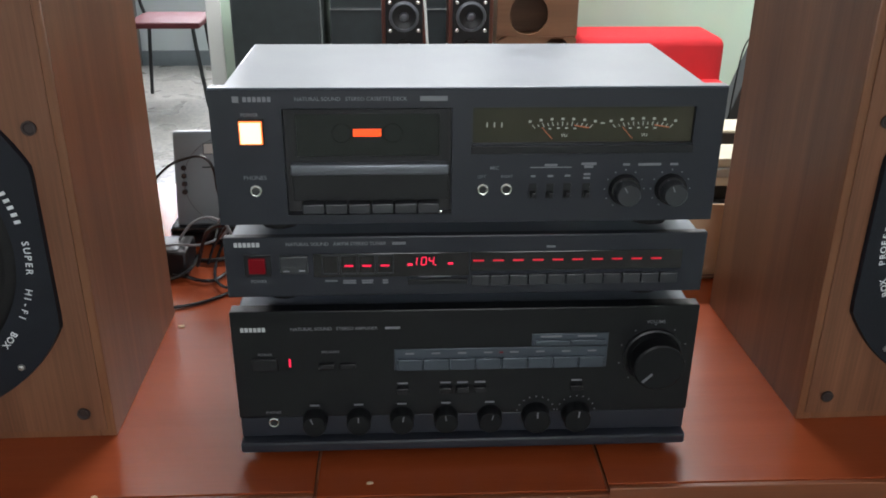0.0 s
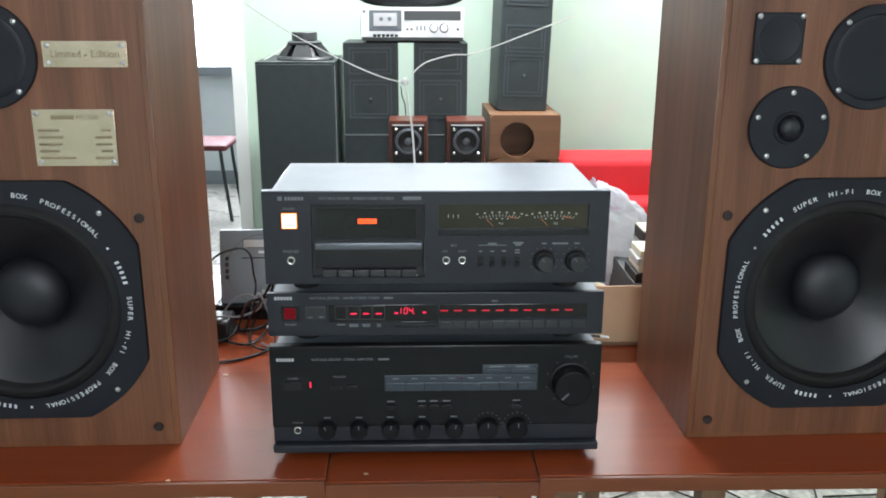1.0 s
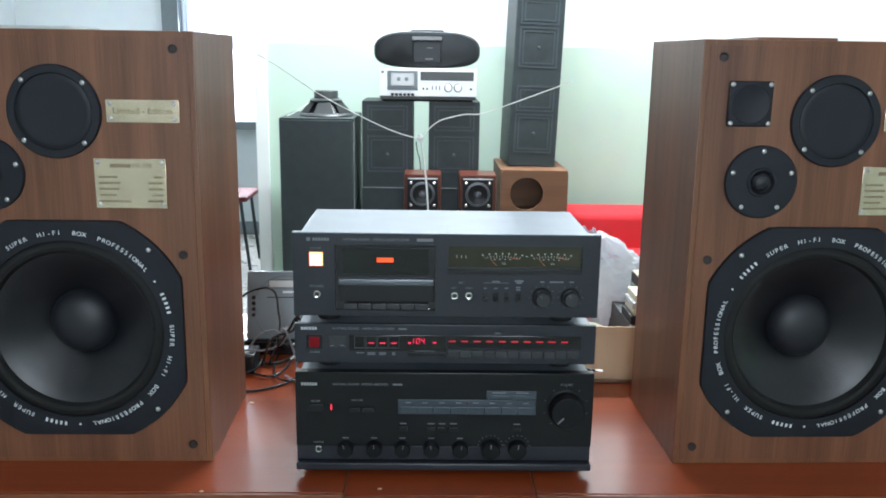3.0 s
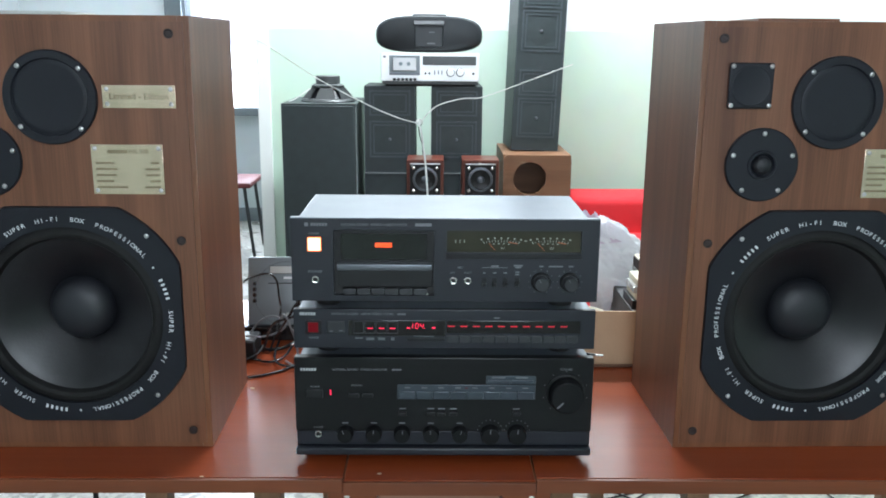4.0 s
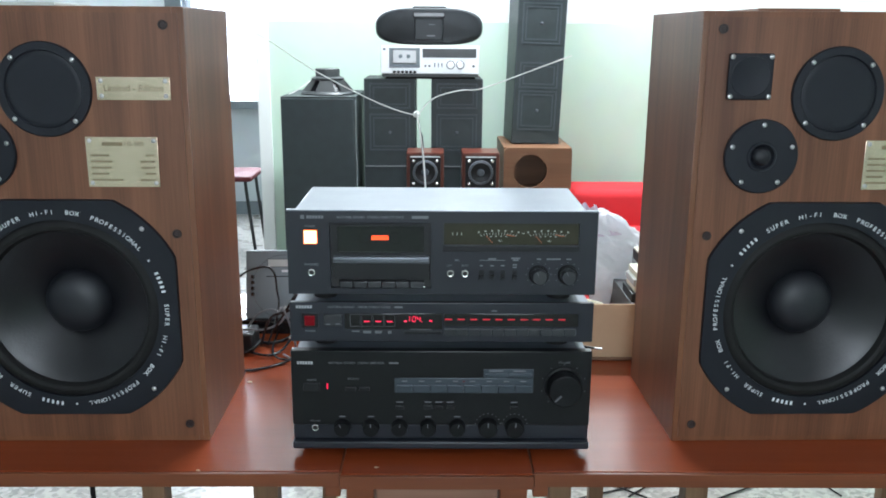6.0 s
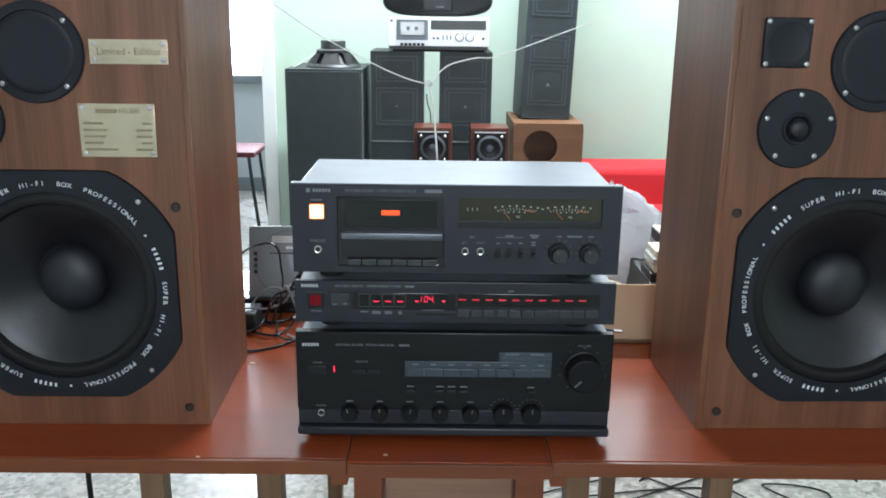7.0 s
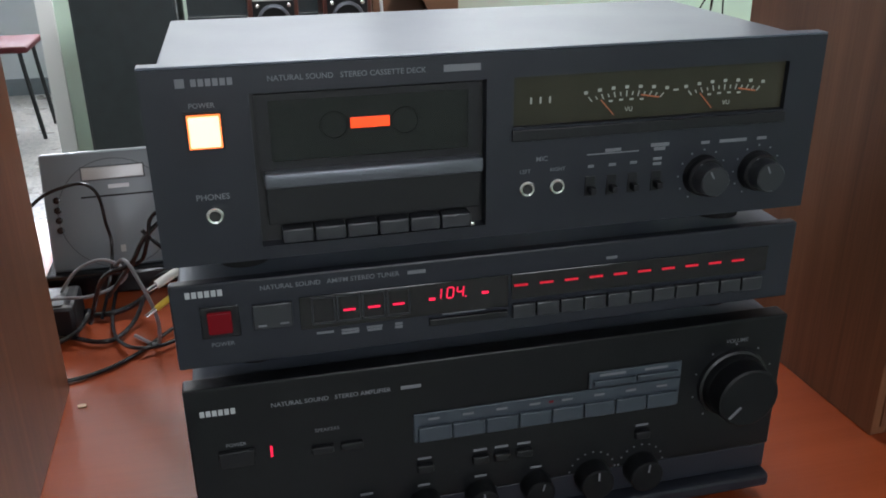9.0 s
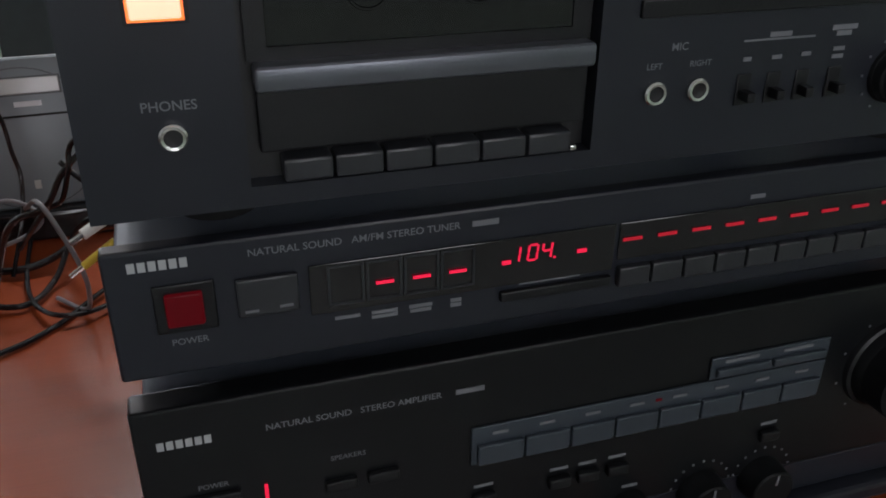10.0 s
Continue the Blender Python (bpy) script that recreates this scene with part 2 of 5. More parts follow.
_tr, _ms = _nt.nodes.new("ShaderNodeBsdfTranslucent"), _nt.nodes.new("ShaderNodeMixShader")
_tr.inputs["Color"].default_value = (0.82, 0.86, 0.95, 1)
_ms.inputs[0].default_value = 0.65
_nt.links.new(_nt.nodes["Principled BSDF"].outputs[0], _ms.inputs[1])
_nt.links.new(_tr.outputs[0], _ms.inputs[2])
_nt.links.new(_ms.outputs[0], _nt.nodes["Material Output"].inputs[0])
LAMP_WHITE = mat("lit_tube", (0.9, 0.9, 0.9), 0.5, emit=(0.93, 1.0, 0.98), power=3.0, bump=0)
SKY_GLOW = mat("bright_overcast_sky", (0.9, 0.92, 0.95), 1.0, emit=(0.86, 0.93, 1.0), power=4.0, bump=0)
WALL = two_tone_wall("green_and_white_plaster", (0.585, 0.73, 0.612), (0.8, 0.84, 0.84), 1.396, 0.5)
WALL_GREY = two_tone_wall("grey_and_white_plaster", (0.42, 0.45, 0.46), (0.7, 0.73, 0.74), 1.0, 0.6)
FLOOR = terrazzo("grey_terrazzo")


# ---- building helpers ----
ORG = {}


def thing(name, at, label, category, group=""):
    ob = new(name)
    ob.location = at
    ob.empty_display_size = 0.05
    ORG[ob.name] = Vector(at)
    return tagged(ob, label, category, group)


def part(name, bm, material, parent=None, label="", local=False, sharp=20):
    """Links a bmesh as one mesh object under a thing or a part; its places are the world's unless local."""
    root = parent
    while root is not None and root.parent is not None:
        root = root.parent
    if root is not None and not local:
        bmesh.ops.translate(bm, vec=-ORG[root.name], verts=bm.verts)
    me = bpy.data.meshes.new(name)
    bm.to_mesh(me)
    bm.free()
    me.polygons.foreach_set("use_smooth", [True] * len(me.polygons))
    me.set_sharp_from_angle(angle=radians(sharp))
    me.materials.append(material)
    ob = new(name, me)
    if name in ("printing", "engraving", "dial_dots", "lettering", "meter_scale", "brand_bar"):
        ob["kind"] = "stuff"
    if parent is not None:
        ob.parent = parent
    if label:
        tagged(ob, label)
    return ob


def solid(name, bm, material, label, category, kind="", sharp=20):
    """A thing, or a piece of the setting, that is a single mesh."""
    return tagged(part(name, bm, material, None, "", True, sharp), label, category, "", kind)


def box(bm, x0, x1, y0, y1, z0, z1, bev=0.0, seg=2):
    vs = bmesh.ops.create_cube(bm, size=1.0)["verts"]
    for v in vs:
        v.co = Vector((x0 + (v.co.x + 0.5) * (x1 - x0), y0 + (v.co.y + 0.5) * (y1 - y0), z0 + (v.co.z + 0.5) * (z1 - z0)))
    if bev:
        es = list({e for v in vs for e in v.link_edges})
        bmesh.ops.bevel(bm, geom=es, offset=bev, segments=seg, profile=0.5, affect="EDGES")
    return bm


def B(*a, **k):
    bm = bmesh.new()
    return box(bm, *a, **k) if a else bm


AX = {"y": Matrix.Identity(4), "z": Matrix.Rotation(radians(-90), 4, "X"), "x": Matrix.Rotation(radians(-90), 4, "Z")}


def lathe(bm, profile, at=(0, 0, 0), axis="y", seg=40, turn=None):
    """Turns (radius, depth) points round the axis; depth runs along it."""
    m = Matrix.Translation(at) @ (turn if turn is not None else AX[axis])
    rings = []
    for r, d in profile:
        if r < 1e-6:
            rings.append([bm.verts.new(m @ Vector((0, d, 0)))])
        else:
            rings.append([bm.verts.new(m @ Vector((r * math.cos(2 * math.pi * k / seg), d, r * math.sin(2 * math.pi * k / seg)))) for k in range(seg)])
    for a, b in zip(rings, rings[1:]):
        for k in range(seg):
            q = [a[k % len(a)], a[(k + 1) % len(a)], b[(k + 1) % len(b)], b[k % len(b)]]
            q = list(dict.fromkeys(q))
            if len(q) > 2:
                bm.faces.new(q)
    bmesh.ops.recalc_face_normals(bm, faces=bm.faces)
    return bm


def rod(bm, r, d0, d1, at, axis="y", seg=24, bev=0.0):
    prof = [(0, d0), (r - bev, d0), (r, d0 + bev), (r, d1 - bev), (r - bev, d1), (0, d1)] if bev else [(0, d0), (r, d0), (r, d1), (0, d1)]
    return lathe(bm, prof, at, axis, seg)


def panel(bm, x0, x1, z0, z1, y0, y1, holes):
    """An upright plate with rectangular openings (x0, x1, z0, z1)."""
    xs = sorted({x0, x1, *[h[0] for h in holes], *[h[1] for h in holes]})
    zs = sorted({z0, z1, *[h[2] for h in holes], *[h[3] for h in holes]})
    for a, b in zip(xs, xs[1:]):
        for c, d in zip(zs, zs[1:]):
            mx, mz = (a + b) / 2, (c + d) / 2
            if not any(h[0] < mx < h[1] and h[2] < mz < h[3] for h in holes):
                box(bm, a, b, y0, y1, c, d)
    bmesh.ops.remove_doubles(bm, verts=bm.verts, dist=1e-6)
    bm.verts.index_update()
    seen = {}
    for f in bm.faces:
        seen.setdefault(tuple(sorted(v.index for v in f.verts)), []).append(f)
    inner = [f for fs in seen.values() if len(fs) > 1 for f in fs]
    bmesh.ops.delete(bm, geom=inner, context="FACES")
    return bm


def smooth_line(pts, n=8):
    """Catmull-Rom through the points."""
    P = [Vector(p) for p in pts]
    P = [2 * P[0] - P[1], *P, 2 * P[-1] - P[-2]]
    out = []
    for a, b, c, d in zip(P, P[1:], P[2:], P[3:]):
        for k in range(n):
            t = k / n
            out.append(0.5 * (2 * b + (c - a) * t + (2 * a - 5 * b + 4 * c - d) * t * t + (3 * b - a - 3 * c + d) * t**3))
    return out + [P[-2]]


def tube(bm, pts, r, seg=8, n=8):
    line = smooth_line(pts, n)
    rings, up = [], Vector((0.13, 0.27, 0.95))
    for i, p in enumerate(line):
        d = (line[min(i + 1, len(line) - 1)] - line[max(i - 1, 0)]).normalized()
        s = d.cross(up).normalized()
        u = s.cross(d)
        rings.append([bm.verts.new(p + r * (math.cos(2 * math.pi * k / seg) * s + math.sin(2 * math.pi * k / seg) * u)) for k in range(seg)])
    for a, b in zip(rings, rings[1:]):
        for k in range(seg):
            bm.faces.new((a[k], a[(k + 1) % seg], b[(k + 1) % seg], b[k]))
    bm.faces.new(rings[0])
    bm.faces.new(rings[-1][::-1])
    bmesh.ops.recalc_face_normals(bm, faces=bm.faces)
    return bm


GLYPHS = {}


def glyph(text, bold=False):
    """Vertices and faces of a line of writing 1 high, centred, in the x-z plane."""
    if text not in GLYPHS:
        cu = bpy.data.curves.new("writing", "FONT")
        cu.body, cu.size, cu.align_x, cu.align_y = text, 1.0, "CENTER", "CENTER"
        cu.resolution_u = 3
        cu.offset = 0.012
        ob = new("writing", cu)
        bpy.context.view_layer.update()
        me = bpy.data.meshes.new_from_object(ob.evaluated_get(bpy.context.evaluated_depsgraph_get()))
        GLYPHS[text] = ([tuple(v.co) for v in me.vertices], [tuple(p.vertices) for p in me.polygons])
        bpy.data.objects.remove(ob)
        bpy.data.curves.remove(cu)
        bpy.data.meshes.remove(me)
    return GLYPHS[text]


def write(bm, text, x, y, z, size, turn=0.0, wide=1.0):
    """Writing that faces -y, turned clockwise by degrees."""
    vs, fs = glyph(text)
    c, s = math.cos(radians(turn)), math.sin(radians(turn))
    made = [bm.verts.new((x + size * (vx * wide * c + vy * s), y, z + size * (vy * c - vx * wide * s))) for vx, vy, _ in vs]
    for f in fs:
        try:
            bm.faces.new([made[i] for i in f])
        except ValueError:
            pass
    return bm


def bar(bm, x, y, z, w, h, turn=0.0, t=0.0004):
    """A flat printed bar that faces -y."""
    c, s = math.cos(radians(turn)), math.sin(radians(turn))
    pts = [(-w / 2, -h / 2), (w / 2, -h / 2), (w / 2, h / 2), (-w / 2, h / 2)]
    front = [bm.verts.new((x + a * c + b * s, y, z + b * c - a * s)) for a, b in pts]
    back = [bm.verts.new((x + a * c + b * s, y + t, z + b * c - a * s)) for a, b in pts]
    bm.faces.new(front)
    for k in range(4):
        bm.faces.new((front[k], back[k], back[(k + 1) % 4], front[(k + 1) % 4]))
    return bm


def screw(bm, x, y, z, r=0.0036):
    return lathe(bm, [(0, -0.0006), (r * 0.34, -0.0008), (r * 0.4, -0.0022), (r * 0.82, -0.0017), (r, 0.0)], (x, y, z), "y", 14)


# ---- the room ----
T = 0.742
YB = 2.62
wall = B()
panel(wall, -3.0, 2.0, 0.0, 2.9, YB, YB + 0.14, [(-2.7, -0.774, 0.0, 2.35)])
solid("wall_north", wall, WALL, "plaster wall, pale green below and white above", "wall", "structure")
solid("wall_east", B(2.0, 2.12, -3.0, 2.76, 0, 2.9), WALL, "plaster side wall, pale green and white", "wall", "structure")
solid("wall_west", B(-3.12, -3.0, -3.0, 5.44, 0, 2.9), WALL_GREY, "grey and white plaster side wall", "wall", "structure")
south = B()
panel(south, -3.12, 2.12, 0, 2.9, -3.12, -3.0, [(-0.7, 0.9, 1.2, 2.4)])
solid("wall_south", south, WALL, "plaster wall behind, pale green and white", "wall", "structure")
far = B()
panel(far, -3.0, 0.6, 0.0, 2.9, 5.3, 5.44, [(-1.8, -0.5, 0.86, 2.3)])
solid("wall_far", far, WALL_GREY, "grey and white plaster wall of the next room", "wall", "structure")
solid("wall_far_east", B(0.6, 0.72, 2.76, 5.44, 0, 2.9), WALL_GREY, "plaster side wall of the next room", "wall", "structure")
solid("floor", B(-3.12, 2.12, -3.12, 5.44, -0.1, 0.0), FLOOR, "grey speckled terrazzo floor", "floor", "structure")
solid("ceiling", B(-3.12, 2.12, -3.12, 5.44, 2.9, 3.0), CEIL, "white painted ceiling", "ceiling", "structure")
solid("baseboard", B(-3.0, 0.6, 5.284, 5.3, 0.0, 0.1), FRAME_GREY, "dark grey skirting of the next room", "baseboard", "structure")
solid("trim", B(-0.776, -0.722, YB - 0.012, YB + 0.152, 0, 2.35, 0.002), TRIM_WHITE, "white painted door lining at the opening", "door frame", "structure")

# unseen window added as an opening for the front fill
w2 = thing("unseen_window", (0.1, -3.0, 1.2), "added unseen window with white frame in the wall behind", "window")
w2["kind"] = "structure"
part("window_frame", panel(B(), -0.7, 0.9, 1.2, 2.4, -3.1, -3.05, [(-0.64, 0.07, 1.26, 2.34), (0.13, 0.84, 1.26, 2.34)]), TRIM_WHITE, w2)
part("window_sill", B(-0.74, 0.94, -3.05, -2.96, 1.15, 1.1985, 0.004), TRIM_WHITE, w2)
# glowing sheet added outside that window
solid("backdrop_south", B(-1.5, 1.7, -3.5, -3.48, 0.1, 2.8), SKY_GLOW, "added sky glow outside the unseen rear window", "sky", "structure")

win = thing("window_1", (-1.15, 5.3, 0.86), "bright window with white frame and net curtain", "window")
win["kind"] = "structure"
fr = B()
panel(fr, -1.8, -0.5, 0.86, 2.3, 5.33, 5.38, [(-1.74, -1.18, 0.92, 2.24), (-1.12, -0.56, 0.92, 2.24)])
part("window_frame", fr, TRIM_WHITE, win)
part("window_sill", B(-1.86, -0.44, 5.2, 5.33, 0.80, 0.858, 0.004), FRAME_GREY, win, "grey stone sill")
cu = B()
N = 60
row = []
for k in range(N + 1):
    x = -1.78 + 0.5 * k / N
    y = 5.27 + 0.018 * math.sin(k * 1.05) + 0.008 * math.sin(k * 0.37)
    row.append((cu.verts.new((x, y, 0.9)), cu.verts.new((x, y, 2.4))))
for a, b in zip(row, row[1:]):
    cu.faces.new((a[0], b[0], b[1], a[1]))
part("net_curtain", cu, CURTAIN, win, "white net curtain in folds")
solid("dark_post", B(-1.93, -1.81, 5.2, 5.299, 0.0, 2.5, 0.004), FRAME_GREY, "dark grey upright post beside the window", "post", "structure")
solid("backdrop", B(-3.2, 1.0, 5.9, 5.92, 0.0, 3.4), SKY_GLOW, "bright overcast sky outside the window", "sky", "structure")


def ceiling_light(x, y):
    t = thing("ceiling_light", (x, y, 2.9), "white fluorescent tube light fixture on the ceiling", "ceiling light", "tube lights")
    part("housing", B(x - 0.65, x + 0.65, y - 0.1, y + 0.1, 2.85, 2.8995, 0.006), TRIM_WHITE, t)
    for dy in (-0.05, 0.05):
        part("tube", rod(B(), 0.013, -0.6, 0.6, (x, y + dy, 2.836), "x", 16), LAMP_WHITE, t)


ceiling_light(0.25, 1.95)


# ---- the tables ----
def table(x0, x1, y0, y1, legs, label, yaw=0.0):
    t = thing("table", ((x0 + x1) / 2, (y0 + y1) / 2, 0.0), label, "table", "tables in a row")
    part("tabletop", B(x0, x1, y0 + 0.006, y1, T - 0.02, T, 0.0005), TABLE, t)
    part("edge_band", B(x0, x1, y0, y0 + 0.0055, T - 0.022, T - 0.0012, 0.001), TABLE_EDGE, t, "worn orange front edge")
    for lx in legs:
        for ly in (y0 + 0.07, y1 - 0.06):
            part("leg", B(lx - 0.017, lx + 0.017, ly - 0.017, ly + 0.017, 0.0, T - 0.0205, 0.002), PALE_WOOD, t)
    part("apron", B(x0 + 0.02, x1 - 0.02, y1 - 0.1, y1 - 0.085, T - 0.08, T - 0.0205), TABLE_EDGE, t)
    t.rotation_euler = (0, 0, radians(yaw))
    return t


table(-1.24, -0.1468, -0.0675, 0.8, (-1.1, -0.43, -0.262), "red-brown lacquered table under the walnut loudspeaker", 0.3)
table(0.1344, 1.24, -0.0662, 0.8, (0.18, 0.385, 1.1), "red-brown lacquered table with an orange front edge", -0.2)
mid = thing("table", (-0.006, 0.3, 0.0), "narrow red-brown table with a drawer under the amplifier", "table", "tables in a row")
part("tabletop", B(-0.1418, 0.1298, -0.066, 0.79, T - 0.02, T - 0.0006, 0.0005), TABLE, mid)
part("edge_band", B(-0.1435, 0.1315, -0.072, -0.0665, T - 0.022, T - 0.002, 0.001), TABLE_EDGE, mid, "worn orange front edge")
for x in (-0.1435, 0.1299):
    part("side_band", B(x, x + 0.0016, -0.066, 0.79, T - 0.018, T - 0.0001, 0.0003), TABLE_EDGE, mid, "pale worn edge")
# strips added below the seams to stop light coming up from the floor
for x in (-0.166, 0.1318):
    part("seam_light_block", B(x, x + 0.022, -0.06, 0.785, T - 0.04, T - 0.0226, 0.001), TABLE_EDGE, mid)
for lx in (-0.117, 0.105):
    for ly in (-0.03, 0.74):
        part("leg", B(lx - 0.02, lx + 0.02, ly - 0.02, ly + 0.02, 0.0, T - 0.0205, 0.002), TABLE_EDGE, mid)
dr = part("drawer_front", B(-0.096, 0.084, -0.03, -0.015, T - 0.2, T - 0.034, 0.003), DRAWER, mid)
part("rail", B(-0.0965, 0.0845, -0.028, -0.012, T - 0.031, T - 0.0205), CHERRY, mid)

# the dark hanging lead under the table
solid("power_lead", tube(B(), [(-0.545, 0.05, T - 0.021), (-0.546, 0.06, 0.5), (-0.535, 0.08, 0.1), (-0.5, 0.2, 0.006), (-0.3, 0.5, 0.006)], 0.004), RUBBER, "black lead hanging under the table to the floor", "cable")
rl = random.Random(5)
for k in range(4):
    x, y = 0.5 + 0.24 * k, 1.05 + 0.1 * (k % 3)
    pts = [(x + rl.uniform(-0.3, 0.3), y + rl.uniform(-0.22, 0.22), 0.004 + 0.004 * (i % 2)) for i in range(7)]
    solid("floor_cable", tube(B(), pts, 0.0028), RUBBER, "thin dark cable lying loose on the terrazzo floor", "cable")


# ---- the walnut loudspeakers ----
def loudspeaker():
    s = thing("loudspeaker", (0, 0, 0), "large walnut-veneered three-way loudspeaker with black drivers, on the table", "loudspeaker", "pair of loudspeakers")
    W, H, D, t = 0.195, 0.638, 0.262, 0.016

    def p(name, bm, m, parent=s, label=""):
        return part(name, bm, m, parent, label, True)

    p("side_panel", B(-W, -W + t, 0, D, 0, H, 0.0012), WALNUT_SIDE)
    p("side_panel", B(W - t, W, 0, D, 0, H, 0.0012), WALNUT_SIDE)
    p("top_panel", B(-W + t, W - t, 0, D, H - t, H, 0.001), WALNUT_SIDE)
    p("bottom_panel", B(-W + t, W - t, 0, D, 0, t, 0.001), WALNUT_SIDE)
    p("back_panel", B(-W + t, W - t, D - t, D, t, H - t), WALNUT_SIDE)
    zc = 0.21
    b = B()
    panel(b, -W + 0.0085, W - 0.0085, 0.0085, H - 0.0085, -0.0014, 0.014, [(-0.125, 0.125, zc - 0.125, zc + 0.125)])
    p("baffle", b, WALNUT)
    # grille sockets
    for x in (-0.167, 0.167):
        for z in (0.029, 0.324, 0.614):
            p("grille_socket", lathe(B(), [(0.0066, -0.0022), (0.0066, -0.0036), (0.005, -0.0036), (0.004, -0.0026), (0, -0.0024)], (x, 0, z), "y", 24), SOCKET)
    # woofer
    n, hole, half, reach = 96, 0.1345, 0.164, 0.182
    w = B()
    rim, rim2, inn, inn2 = [], [], [], []
    for k in range(n):
        a = 2 * math.pi * k / n
        cx, cz = math.cos(a), math.sin(a)
        r = min(half / max(abs(cx), 1e-9), half / max(abs(cz), 1e-9), reach)
        rim.append(w.verts.new(((r - 0.0012) * cx, -0.0075, zc + (r - 0.0012) * cz)))
        rim2.append(w.verts.new((r * cx, -0.0022, zc + r * cz)))
        inn.append(w.verts.new((hole * cx, -0.0075, zc + hole * cz)))
        inn2.append(w.verts.new((hole * cx, 0.004, zc + hole * cz)))
    for k in range(n):
        j = (k + 1) % n
        for A, C in ((rim, inn), (rim2, rim), (inn, inn2)):
            w.faces.new((A[k], A[j], C[j], C[k]))
    bmesh.ops.recalc_face_normals(w, faces=w.faces)
    wf = p("woofer_frame", w, SPK_BLACK)
    p("surround", lathe(B(), [(0.1348, -0.0032), (0.1335, -0.0042), (0.13, -0.0062), (0.1245, -0.0072), (0.1195, -0.006), (0.1165, -0.001), (0.1150, 0.004)], (0, 0, zc), "y", 72), RUBBER, wf)
    p("cone", lathe(B(), [(0.1165, 0.002), (0.11, 0.0045), (0.1, 0.0098), (0.08, 0.0222), (0.06, 0.0362), (0.044, 0.0482)], (0, 0, zc), "y", 72), CONE, wf)
    p("dust_cap", lathe(B(), [(0.0495, 0.0452), (0.048, 0.0385), (0.0445, 0.0318), (0.039, 0.0262), (0.0315, 0.0218), (0.022, 0.0188), (0.011, 0.0172), (0, 0.0168)], (0, 0, zc), "y", 48), CAP, wf)
    letters = B()
    R = 0.1462
    line = "*  @@@@@  SUPER  HI-FI  BOX  PROFESSIONAL  "
    for rep in range(3):
        for i, ch in enumerate(line):
            a = 59 + 120 * rep + 120 * i / len(line)
            x, z = R * math.sin(radians(a)), zc + R * math.cos(radians(a))
            if ch == "@":
                bar(letters, x, -0.0079, z, 0.0032, 0.0056, a)
            elif ch == "*":
                bar(letters, x, -0.0079, z, 0.0028, 0.0028, a)
            elif ch != " ":
                write(letters, ch, x, -0.0077, z, 0.0088, a, 1.08)
    p("lettering", letters, WHITE_INK, wf, "white ring of printed words")
    for sx in (-0.119, 0.119):
        for sz in (-0.122, 0.122):
            p("screw", screw(B(), sx, -0.0075, zc + sz), SCREW, wf)
    # midrange
    zm = 0.527
    mr = p("midrange_driver", lathe(B(), [(0.0648, -0.0022), (0.0648, -0.006), (0.0635, -0.0075), (0.0535, -0.0075), (0.0525, -0.0062), (0.0515, -0.005)], (0, 0, zm), "y", 64), SPK_BLACK)
    p("cloth_disc", lathe(B(), [(0.0525, -0.0052), (0.0485, -0.0064), (0.044, -0.0062), (0.03, -0.0058), (0, -0.0055)], (0, 0, zm), "y", 56), SPK_BLACK, mr)
    for k in range(4):
        a = radians(43 + 90 * k)
        p("screw", screw(B(), 0.0585 * math.cos(a), -0.0075, zm + 0.0585 * math.sin(a)), SCREW, mr)
    # super tweeter, square
    sq = p("square_tweeter", box(B(), -0.157, -0.094, -0.0075, -0.0022, 0.5185, 0.5815, 0.0025), SPK_BLACK)
    p("lens", lathe(B(), [(0.0285, -0.0074), (0.028, -0.0084), (0.0265, -0.0087), (0.024, -0.0081), (0, -0.0078)], (-0.1255, 0, 0.55), "y", 40), SPK_BLACK, sq)
    for sx in (-0.027, 0.027):
        for sz in (-0.027, 0.027):
            p("screw", screw(B(), -0.1255 + sx, -0.0075, 0.55 + sz), SCREW, sq)
    # dome tweeter
    xd, zd = -0.1, 0.4395
    dt = p("dome_tweeter", lathe(B(), [(0.0525, -0.0022), (0.0525, -0.006), (0.051, -0.0075), (0.0215, -0.0075), (0.020, -0.0095), (0.0175, -0.0095), (0.0155, -0.0055), (0.0135, -0.0045)], (xd, 0, zd), "y", 56), SPK_BLACK)
    p("dome", lathe(B(), [(0.0137, -0.0046), (0.0125, -0.009), (0.0095, -0.0125), (0.005, -0.0147), (0, -0.0153)], (xd, 0, zd), "y", 32), CAP, dt)
    for k in range(5):
        a = radians(90 + 72 * k)
        p("screw", screw(B(), xd + 0.0445 * math.cos(a), -0.0075, zd + 0.0445 * math.sin(a)), SCREW, dt)
    # brass plates
    n1 = p("name_plate", box(B(), 0.071, 0.172, -0.0038, -0.0022, 0.513, 0.5445, 0.0004), BRASS, s, "brass plate reading Limited - Edition")
    p("engraving", write(B(), "Limited - Edition", 0.1215, -0.0040, 0.5288, 0.0125, 0, 0.98), INK, n1)
    n2 = p("data_plate", box(B(), 0.049, 0.149, -0.0038, -0.0022, 0.392, 0.4625, 0.0004), BRASS, s, "brass data plate with small engraved lines")
    e = B()
    bar(e, 0.086, -0.0041, 0.4525, 0.028, 0.0052)
    write(e, "HS-500", 0.116, -0.0040, 0.4525, 0.0092)
    for k, (a, c2) in enumerate(((0.026, 0.012), (0.03, 0.02), (0.028, 0.02), (0.024, 0.014), (0.043, 0.022))):
        z = 0.4365 - 0.0086 * k
        bar(e, 0.0545 + a / 2, -0.0041, z, a, 0.0028)
